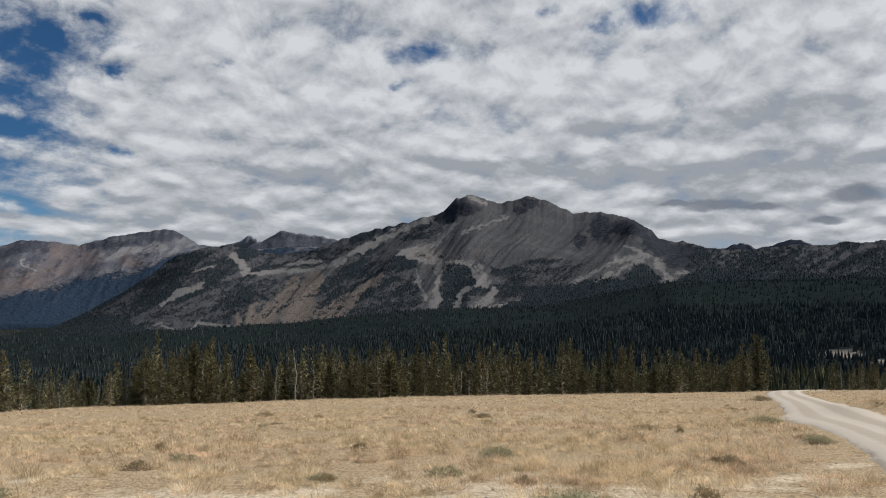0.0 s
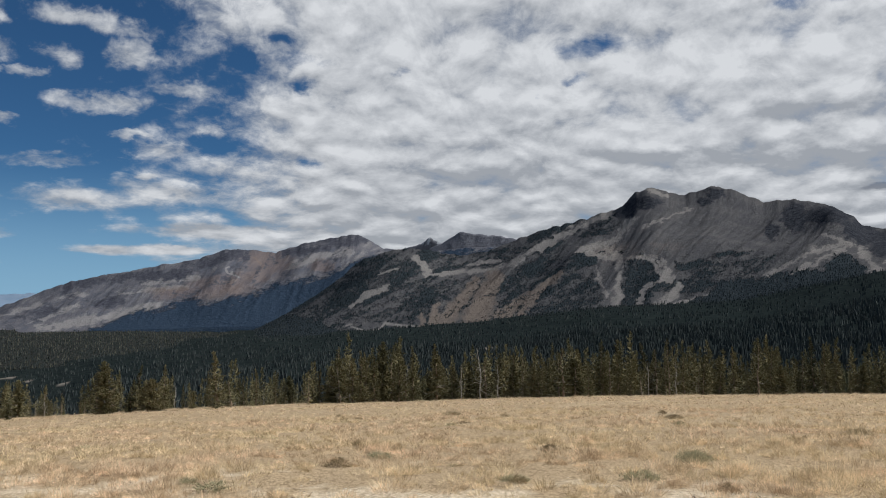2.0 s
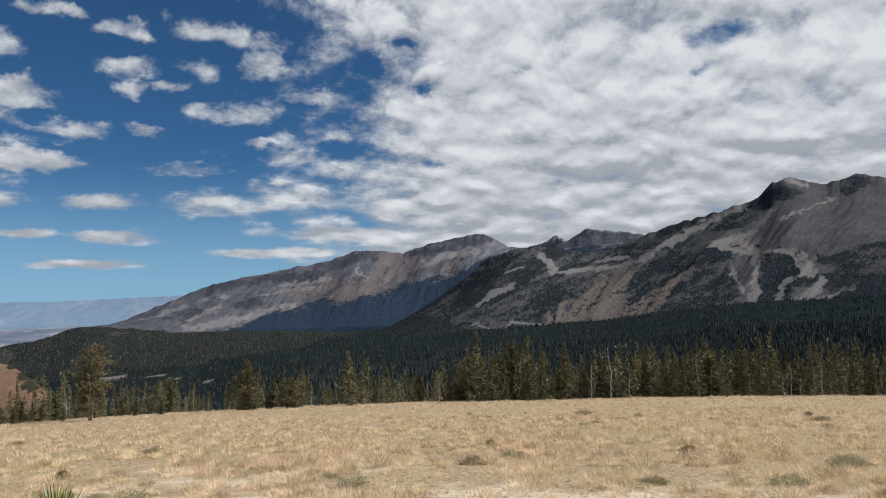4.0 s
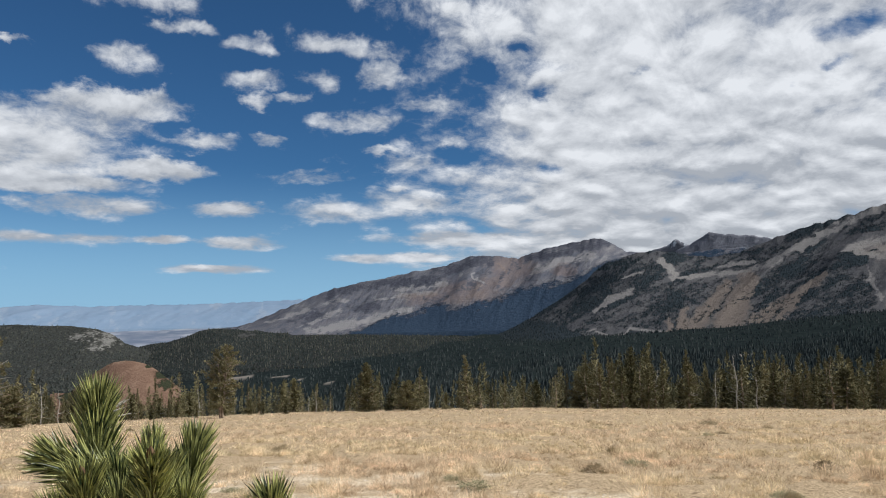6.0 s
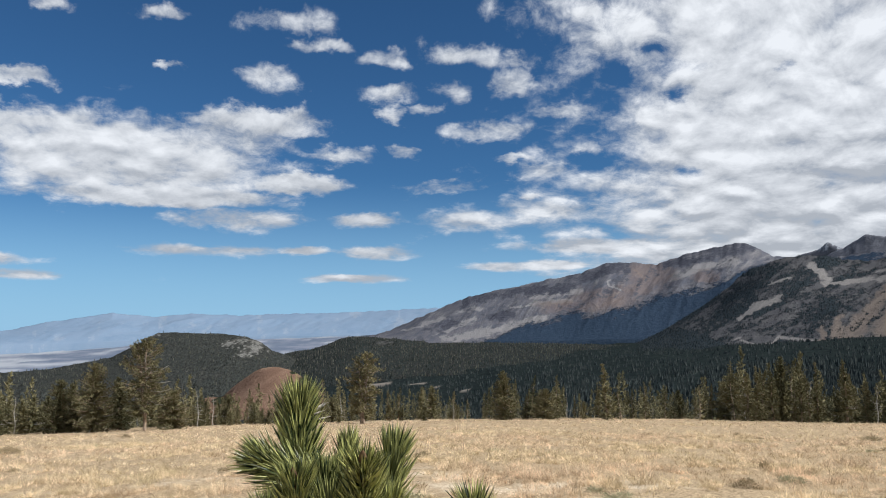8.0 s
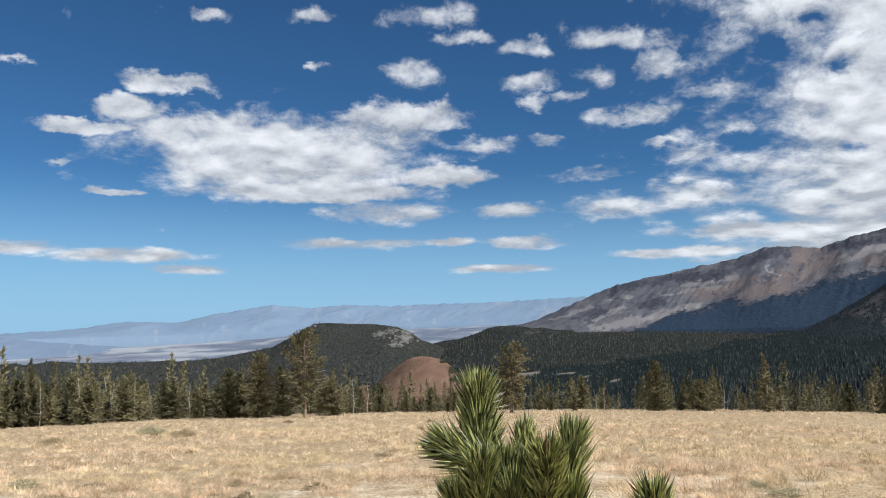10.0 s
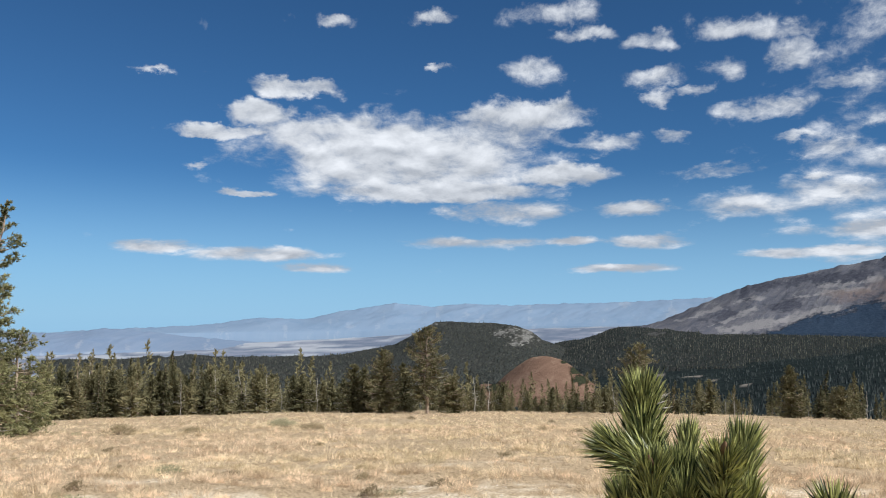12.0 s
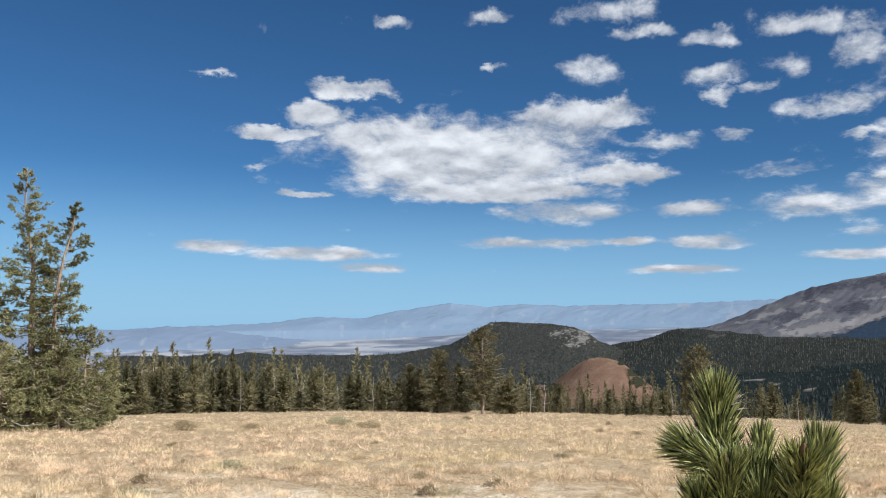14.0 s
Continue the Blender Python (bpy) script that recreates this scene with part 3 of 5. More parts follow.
def main_masks(a, e, up, lean, seed):
    across, along = a * 0.46 + e * 0.89, a * 0.89 - e * 0.46
    streak = even(fbm(across * 2.4, along * 0.5, seed + 40, 5, 0.62))
    mott = even(fbm(a * 3.4, e * 4.6, seed + 44, 4, 0.65))
    speck = even(fbm(a * 8.0, e * 11.0, seed + 48, 3, 0.7))
    wa = a + (fbm(a * 2.6, e * 3.6, seed + 50, 4, 0.6) - 0.5) * 0.8
    we = e + (fbm(a * 2.6, e * 3.6, seed + 60, 4, 0.6) - 0.5) * 0.5
    fans = bands(wa, we, BROWN_FANS)
    roads = bands(a, e, ROADS)
    runs = np.maximum(np.maximum(bands(wa, we, UPPER_RUNS), bands(wa, we, BOWL_RUNS)), np.maximum(bands(wa, we, RIGHT_RUNS), roads))
    left = step(a, -1.0, 3.0)
    pale = np.maximum(runs - 0.05 + mott * 0.08, fans - 0.16) + streak * 0.13 + speck * 0.10
    pale = np.maximum(pale, (0.16 + 0.20 * streak) * left)
    open_slope = np.maximum(left, step(a, -3.5, -1.0) * step(e, 5.0, 5.8) * 0.9)
    woods = (0.47 + 0.20 * streak + 0.10 * mott + 0.10 * speck) * open_slope
    woods = np.maximum(woods, np.minimum(np.maximum(blobs(wa, we, WOOD_SPOTS), blobs(wa, we, LEFT_SPOTS) - 0.12), 0.66) + streak * 0.19 + mott * 0.06 + speck * 0.12)
    # thin wooded tongues at the foot of the bowl
    woods = np.maximum(woods, (0.34 + 0.22 * streak + 0.12 * speck) * step(-a, 5.5, 7.0) * (1 - step(-a, 12.5, 14.5)) * (1 - step(e, 3.0, 4.6)))
    clear = np.maximum(runs, fans)
    woods = np.where(clear > 0.45, woods - (clear - 0.45) * 2.0, woods)
    woods = np.maximum(woods, (0.15 + 0.14 * streak + 0.20 * speck) * step(fans, 0.3, 0.6))
    line = curve(a, TREE_LINE)
    skirt = 1 - step(e + mott * 0.12 + streak * 0.06, line - 0.2, line + 0.25)
    woods = np.maximum(woods, skirt * (1 - 0.9 * step(roads, 0.4, 0.6)))
    woods = np.maximum(woods, (0.55 + 0.15 * streak + 0.15 * mott + 0.15 * speck) * (1 - step(a, -20, -17.6)) * (runs < 0.45))
    rock = np.maximum(blobs(wa, we, ROCK_AND_SHADE), 0) * 0.85 + mott * 0.08 + 0.12 * left + 0.06
    warm = np.clip(fans, 0, 1) + 0.45 * np.exp(-(((a + 2.0) / 3.2) ** 2 + ((e - 4.0) / 1.3) ** 2)) + 0.25 * np.exp(-(((a + 7) / 3.5) ** 2 + ((e - 4.5) / 1.5) ** 2))
    return {"woods": np.clip(woods, 0, 1), "pale": np.clip(pale, 0, 1), "rock": np.clip(rock, 0, 1), "warm": np.clip(warm, 0, 1)}


def main_form(a, up):
    """A rounded bowl between the summit knob and the steep flank to its right."""
    flank = np.exp(-((a + 15.4 + 0.8 * (1 - up)) / 1.25) ** 2) * step(up, 0.35, 0.7)
    bowl = np.exp(-((a + 9.5) / 3.4) ** 2) * step(up, 0.3, 0.65)
    knob = np.exp(-((a + 3.9) / 0.9) ** 2) * step(up, 0.78, 0.93)
    shelf = np.exp(-((a - 0.3) / 1.8) ** 2) * np.exp(-((up - 0.45) / 0.13) ** 2)
    dome = np.exp(-((a - 13.5) / 3.0) ** 2) * np.exp(-((up - 0.72) / 0.22) ** 2)
    return 0.20 * flank - 0.09 * bowl + 0.16 * knob + 0.07 * shelf + 0.10 * dome


# tones kept dark to stand for cloud shade, and blued for haze
MAIN = mountain_material("mountain_slope", (0.062, 0.062, 0.067), (0.086, 0.083, 0.084), (0.165, 0.155, 0.148), (0.016, 0.021, 0.026), (0.036, 0.044, 0.049), (0.018, 0.020, 0.027), (0.050, 0.052, 0.058), 1.0, (0.132, 0.107, 0.089))
MAIN_CREST = [(-60, 4.0), (-45, 4.6), (-31, 4.95), (-28.5, 4.85), (-26.6, 4.75), (-25, 4.75), (-23.3, 4.5), (-20.5, 4.63), (-18.8, 5.02), (-17.05, 5.28), (-16.6, 5.83), (-15, 6.73), (-13.3, 7.14),
              (-11.4, 7.09), (-9.8, 7.86), (-8.2, 8.25), (-7.4, 7.96), (-6.5, 7.73), (-5.4, 8.04), (-4.4, 8.32), (-3.3, 8.03), (-2.4, 7.1), (-0.4, 6.45), (1.5, 6.0),
              (3.5, 5.45), (5.0, 4.88), (7.0, 4.1), (8.9, 3.9), (11.3, 4.35), (13.6, 4.28), (15.2, 3.7), (17.3, 2.4), (19.5, 1.0), (22, -0.55), (24, -1.5), (27, -2.6)]
MAIN_FOOT = [(-60, 2.6), (-18, 2.0), (-10, 0.5), (0, -0.2), (8, -1.0), (17, -1.5), (22, -1.8), (27, -2.9)]
main_mountain, main_field = massif("mountain", "grey volcanic mountain with scree bowl and dark pine woods", MAIN_CREST, 3700, 2150, MAIN_FOOT, -40, 26.5, 0.072, 124, MAIN, 11, 1.0, main_masks, 1.1, spur=0.42, gully=1.0, fine=0.6, form=main_form)


RANGE_PALE = [(24.5, 1.99, 24.0, 2.18, 0.10), (20.5, 3.14, 18.2, 3.82, 0.26), (18.2, 3.82, 16.3, 4.18, 0.26), (29.9, 1.92, 26.3, 2.38, 0.22), (31.2, 1.22, 27.3, 1.6, 0.12), (34.7, 0.94, 33.3, 1.18, 0.16),
              (35.8, -1.01, 32.8, -0.52, 0.24), (32.8, -0.52, 29.1, 0.4, 0.26), (38.6, -0.39, 35.8, 0.52, 0.12), (36.8, -0.89, 33.7, 0.52, 0.12), (31.8, 2.38, 30.3, 2.5, 0.12), (30.6, -0.88, 29.1, -0.73, 0.08), (22.8, 3.54, 22.1, 3.15, 0.12)]
RANGE_SCARS = [(24.6, 3.04, 24.3, 2.75, 0.08), (24.35, 2.85, 23.9, 2.46, 0.07)]
RANGE_RED = [(21.9, 3.34, 1.96, 1.29), (24.8, 1.8, 2.5, 1.0), (27.5, 1.22, 2.14, 0.5), (18.2, 3.12, 1.07, 0.5), (22.9, 2.37, 1.43, 0.57)]
RANGE_DARK = [(29.1, 2.46, 2.5, 0.36), (26.4, 3.36, 1.21, 0.57), (33.8, 1.99, 2.14, 0.36), (32.2, 0.63, 1.43, 0.29), (35.3, 0.06, 1.07, 0.21), (24.0, 3.86, 0.86, 0.32), (16.6, 5.03, 1.9, 0.55), (19.7, 4.22, 2.14, 0.29), (28.7, 3.36, 1.07, 0.21)]


def range_masks(a, e, up, lean, seed):
    mott = even(fbm(a * 2.4, e * 3.6, seed + 4, 5, 0.62))
    slope = even(fbm((a * 0.38 + e * 0.92) * 2.2, (a * 0.92 - e * 0.38) * 0.45, seed + 7, 5, 0.6))
    chute = even(fbm((a * 0.9 + e * 0.35) * 3.2, e * 0.8, seed + 12, 4, 0.6))
    wa = a + (fbm(a * 1.8, e * 2.6, seed + 50, 4, 0.6) - 0.5) * 1.0
    we = e + (fbm(a * 1.8, e * 2.6, seed + 60, 4, 0.6) - 0.5) * 0.5
    # below this line the woods mask also paints cloud shadow on the foot
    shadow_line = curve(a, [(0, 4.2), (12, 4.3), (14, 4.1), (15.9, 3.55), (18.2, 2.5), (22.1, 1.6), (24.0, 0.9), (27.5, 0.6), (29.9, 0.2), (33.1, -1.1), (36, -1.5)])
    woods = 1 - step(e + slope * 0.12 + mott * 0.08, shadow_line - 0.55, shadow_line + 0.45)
    scars = bands(wa, we, RANGE_SCARS)
    pale = bands(wa, we, RANGE_PALE) + slope * 0.14 + chute * 0.10 - 0.05
    pale = np.maximum(np.maximum(pale, 0.12 + 0.16 * slope + 0.08 * chute), scars * 1.2)
    rock = 0.20 + 0.12 * mott - 0.12 * slope + 0.10 * chute + 0.6 * np.clip(blobs(wa, we, RANGE_DARK), 0, 1)
    rock = np.where(scars > 0.5, 0, rock)
    warm = np.clip(blobs(wa, we, RANGE_RED), 0, 1) * 0.7 - 0.6 * (scars > 0.4)
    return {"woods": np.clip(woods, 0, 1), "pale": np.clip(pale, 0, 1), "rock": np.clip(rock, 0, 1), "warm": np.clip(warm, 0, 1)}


# haze blues all these tones; the wood tones carry the painted shadow
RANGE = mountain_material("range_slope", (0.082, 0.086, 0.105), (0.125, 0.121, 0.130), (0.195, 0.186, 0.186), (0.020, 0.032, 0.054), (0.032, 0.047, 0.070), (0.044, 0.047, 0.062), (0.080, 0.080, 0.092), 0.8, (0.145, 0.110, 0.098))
RANGE_CREST = [(4, 4.6), (9, 4.4), (12, 4.0), (14.0, 4.41), (15.8, 5.33), (17.5, 5.11), (19.4, 4.70), (21.4, 4.02), (22.7, 4.19), (24.7, 4.23), (26.3, 3.56), (29.1, 3.03), (31.4, 2.49), (33.0, 2.25),
               (34.6, 1.80), (36.1, 1.16), (37.3, 0.63), (39.2, -0.21), (41.0, -0.8)]
massif("mountain_range", "bare reddish grey mountain range, shadow painted dark blue on its wooded foot", RANGE_CREST, 4300, 3100, [(4, -1.0), (31, -1.2), (36, -1.25), (41, -1.3)], 4, 41, 0.075, 100, RANGE, 23, 0.7, range_masks, 0.9, spur=0.7, gully=0.5, fine=0.45)

PEAK = mountain_material("peak_rock", (0.10, 0.103, 0.122), (0.15, 0.150, 0.168), (0.40, 0.42, 0.45), (0.04, 0.05, 0.06), (0.05, 0.06, 0.07), (0.072, 0.076, 0.092), (0.11, 0.112, 0.126), 0.8)


def peak_masks(a, e, up, lean, seed):
    mott = fbm(a * 2.1, e * 3.0, seed + 4, 5, 0.6)
    return {"rock": np.clip((mott - 0.4) * 3, 0, 1), "pale": np.clip(blobs(a, e, [(10.8, 4.9, 0.75, 0.35), (6.6, 4.3, 0.6, 0.2)]) + (mott - 0.5) - 0.1, 0, 1)}


massif("distant_peak", "distant rocky grey peak with a little old snow", [(4, 4.7), (5.4, 5.15), (7.4, 5.4), (8.0, 5.45), (8.75, 5.58), (9.9, 4.8), (11, 4.3), (13, 3.8)], 4550, 4250, [(0, -1.4), (20, -1.4)], 4, 13, 0.08, 40, PEAK, 31, 0.7, peak_masks, 1.0)
massif("distant_peak", "pale distant peak with a little old snow", [(9.5, 4.6), (10.4, 4.9), (10.8, 5.18), (11.3, 4.85), (11.7, 4.6), (13, 4.2)], 4700, 4600, [(0, -1.4), (20, -1.4)], 9.5, 13, 0.08, 30, PEAK, 37, 0.7, peak_masks, 1.0)
massif("distant_peak", "low distant blue peaks behind the wooded ridge", [(-28, 4.4), (-26.4, 4.9), (-25.3, 5.12), (-24, 4.7), (-23.2, 4.6), (-22.3, 4.98), (-21.2, 4.6), (-20, 4.3)], 4600, 4450, [(-40, 0.6), (0, 0.6)], -28, -20, 0.06, 30, PEAK, 41, 0.8, peak_masks, 1.0)

# distance haze is put into the colour: every tone a pale blue
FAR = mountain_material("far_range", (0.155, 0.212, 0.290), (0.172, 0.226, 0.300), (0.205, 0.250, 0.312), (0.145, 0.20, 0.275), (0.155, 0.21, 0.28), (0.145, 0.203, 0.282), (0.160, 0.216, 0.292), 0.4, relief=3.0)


def far_masks(a, e, up, lean, seed):
    mott = fbm(a * 0.9, e * 2.4, seed + 4, 5, 0.6)
    return {"rock": np.clip((mott - 0.45) * 3, 0, 1), "pale": np.clip((fbm(a * 1.8, e * 1.2, seed + 8, 4) - 0.56) * 4, 0, 1)}


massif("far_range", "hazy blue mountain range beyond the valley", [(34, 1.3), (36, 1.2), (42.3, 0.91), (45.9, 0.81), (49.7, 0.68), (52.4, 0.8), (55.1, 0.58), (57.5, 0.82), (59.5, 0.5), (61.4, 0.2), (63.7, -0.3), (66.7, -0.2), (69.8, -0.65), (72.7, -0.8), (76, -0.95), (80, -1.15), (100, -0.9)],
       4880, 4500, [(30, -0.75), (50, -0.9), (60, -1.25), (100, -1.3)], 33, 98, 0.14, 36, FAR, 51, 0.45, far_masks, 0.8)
# this nearer ridge is blued with haze likewise, a little darker
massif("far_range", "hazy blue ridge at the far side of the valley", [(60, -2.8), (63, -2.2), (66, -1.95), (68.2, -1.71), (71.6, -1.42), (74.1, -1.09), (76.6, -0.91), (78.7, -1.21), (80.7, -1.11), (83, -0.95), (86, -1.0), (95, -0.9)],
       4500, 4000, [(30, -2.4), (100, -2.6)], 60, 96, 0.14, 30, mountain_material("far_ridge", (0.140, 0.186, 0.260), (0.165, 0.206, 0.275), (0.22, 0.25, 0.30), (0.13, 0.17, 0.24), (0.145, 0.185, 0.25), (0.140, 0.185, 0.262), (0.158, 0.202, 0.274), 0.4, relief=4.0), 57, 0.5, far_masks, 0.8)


# wooded hills in the valley
HILL = mountain_material("wooded_hill", (0.052, 0.053, 0.048), (0.090, 0.086, 0.076), (0.27, 0.255, 0.23), (0.022, 0.026, 0.025), (0.066, 0.068, 0.060), (0.10, 0.098, 0.092), (0.22, 0.21, 0.19), 1.6)

# darker copy of the hill's tones, with cloud shadow put into the colour
SHADED_HILL = mountain_material("forested_shaded_hill", (0.035, 0.036, 0.034), (0.055, 0.055, 0.050), (0.20, 0.19, 0.17), (0.016, 0.020, 0.021), (0.042, 0.047, 0.043), (0.05, 0.05, 0.05), (0.09, 0.088, 0.082), 1.6)


def hill_masks(a, e, up, lean, seed):
    mott = fbm(a * 9.0, e * 13.0, seed + 4, 4, 0.7)
    cliff = blobs(a, e, [(48.5, -1.15, 0.5, 0.26), (49.5, -1.0, 0.35, 0.2), (50.3, -1.25, 0.5, 0.16), (48.7, -1.5, 0.6, 0.4), (49.2, -1.9, 0.4, 0.25), (55.0, -0.62, 0.4, 0.1), (40.0, -1.2, 0.6, 0.12)])
    bare = np.clip(cliff + (mott - 0.5) * 6.5 - 0.3, 0, 1)
    return {"woods": np.clip(0.66 - 1.4 * bare + (mott - 0.5) * 1.6, 0, 1), "rock": bare * 0.8, "pale": bare * 0.4}


mesa, mesa_field = massif("hill", "flat-topped wooded hill with a pale cliff", [(45, -2.4), (46.5, -2.0), (47.5, -1.65), (48.2, -1.12), (49.2, -0.74), (50.2, -0.62), (51.2, -0.53), (53.6, -0.46), (54.8, -0.48), (55.3, -0.75), (56.1, -1.25), (57.4, -1.95), (59.5, -2.4), (61.3, -2.68), (63.6, -2.9), (66.7, -2.8), (69, -2.78), (71.2, -2.62), (72.6, -2.76), (73.7, -2.65), (75.2, -3.0), (80, -3.3)],
                          2500, 1750, [(40, -4.0), (90, -4.2)], 44, 80, 0.11, 50, HILL, 71, 0.5, hill_masks, 0.75, spur=0.5)
hill, hill_field = massif("hill", "long hill under pine forest, painted dark as if in cloud shadow", [(24, -1.35), (29.8, -1.22), (33.4, -1.2), (36.4, -1.22), (39.2, -0.9), (40.5, -0.82), (42, -0.72), (43, -0.95), (43.8, -1.3), (45, -1.6), (46.5, -1.9), (48, -2.4), (50, -3)],
                          2900, 1750, [(20, -3.0), (40, -3.6), (60, -4.0)], 23, 50, 0.11, 50, SHADED_HILL, 77, 0.5, hill_masks, 0.75, spur=0.5)

def cone_masks(a, e, up, lean, seed):
    speck = even(fbm(a * 6.0, e * 8.0, seed + 4, 4, 0.65))
    trees = blobs(a, e, [(45.3, -3.7, 0.45, 0.3), (44.9, -4.3, 0.6, 0.4), (46.0, -3.15, 0.3, 0.10), (50.6, -4.9, 0.7, 0.3)])
    return {"woods": np.clip(trees - 0.1 + 0.25 * speck, 0, 1), "pale": np.clip(0.1 + 0.12 * speck + 0.35 * step(up, 0.85, 1.0), 0, 1), "warm": np.full_like(a, 0.1)}


CINDER = mountain_material("cinder", (0.150, 0.092, 0.064), (0.200, 0.128, 0.090), (0.27, 0.185, 0.13), (0.02, 0.026, 0.016), (0.05, 0.05, 0.03), (0.085, 0.052, 0.04), (0.13, 0.08, 0.06), 2.0)
massif("cinder_cone", "bare red-brown cinder cone among the pines", [(44.0, -4.6), (44.8, -4.0), (45.4, -3.5), (45.8, -3.2), (46.3, -2.98), (46.9, -2.82), (47.5, -2.77), (48.1, -2.85), (48.6, -3.06), (49.7, -3.84), (50.9, -4.9), (52, -5.6)], 1500, 1250, [(40, -5.6), (60, -5.9)], 44.0, 51.8, 0.08, 40, CINDER, 83, 0.15, cone_masks, 0.7, spur=0.06, blur=0.9)


# ---- the track ----
def track():
    line = np.array(TRACK_LINE, float)
    t = np.linspace(0, len(line) - 1, 260)
    k = np.arange(len(line))
    c = np.stack([np.interp(t, k, line[:, i]) for i in (0, 1)], 1)
    ker = np.hanning(31)
    ker /= ker.sum()
    c = np.stack([np.convolve(np.pad(c[:, i], 15, "reflect", reflect_type="odd"), ker, "valid") for i in (0, 1)], 1)
    d = np.gradient(c, axis=0)
    d /= np.linalg.norm(d, axis=1)[:, None]
    side = np.stack([d[:, 1], -d[:, 0]], 1)
    u = np.linspace(-1, 1, 17)
    half = 1.45 + 0.35 * (fbm(t * 1.3, t * 0, 5, 3) - 0.5) + 0.3 * np.exp(-((c[:, 1] - 30) / 7) ** 2)
    wob = (fbm(t[:, None] * 9, u[None] * 3 + 7, 9, 3) - 0.5) * 0.5
    off = u[None] * half[:, None] + wob * np.abs(u[None]) ** 3
    x, y = c[:, :1] + side[:, :1] * off, c[:, 1:] + side[:, 1:] * off
    a, r = np.degrees(np.arctan2(-x, y)), np.hypot(x, y)
    bed = ground_height(a, r)
    flat_k = np.hanning(41) / np.hanning(41).sum()
    soft = np.stack([np.convolve(np.pad(bed[:, i], 20, "edge"), flat_k, "valid") for i in range(17)], 1)
    z = soft + 0.07 - 0.16 * np.abs(u[None]) ** 8 - 0.015 * np.cos(u[None] * 7) * (1 - u[None] ** 2)
    mat, n, bsdf = surface("gravel")
    p = spot_of(n)
    g, wide = n.noise(p, 16.0, 5.0, 0.7), n.attr("rut")
    col = n.mix(n.ramp(n.math("ADD", wide, n.math("MULTIPLY", n.math("SUBTRACT", n.noise(p, 2.5, 4.0, 0.65), 0.5), 0.9)), 0.2, 0.8), (0.43, 0.365, 0.29), (0.53, 0.46, 0.38))
    n.put(bsdf.inputs["Base Color"], n.mix(n.ramp(g, 0.55, 0.75, 0.0, 0.5), col, (0.28, 0.235, 0.185)))
    bumped(n, bsdf, g, 0.5, 0.03)
    me = np_mesh("road", np.stack([x, y, z], -1).reshape(-1, 3), grid_faces(260, 17), mat, True)
    mask(me, "rut", np.broadcast_to(0.5 + 0.5 * np.cos(u[None] * 9.5), x.shape))
    thing("road", me, "pale gravel track across the dry meadow", "track", kind="structure")
    return c


TRACK = track()


def off_track(x, y, gap=1.7):
    return np.min(np.hypot(x[:, None] - TRACK[None, ::4, 0], y[:, None] - TRACK[None, ::4, 1]), 1) > gap


# ---- conifers ----
def unit(v):
    return v / (np.linalg.norm(v, axis=-1, keepdims=True) + 1e-9)


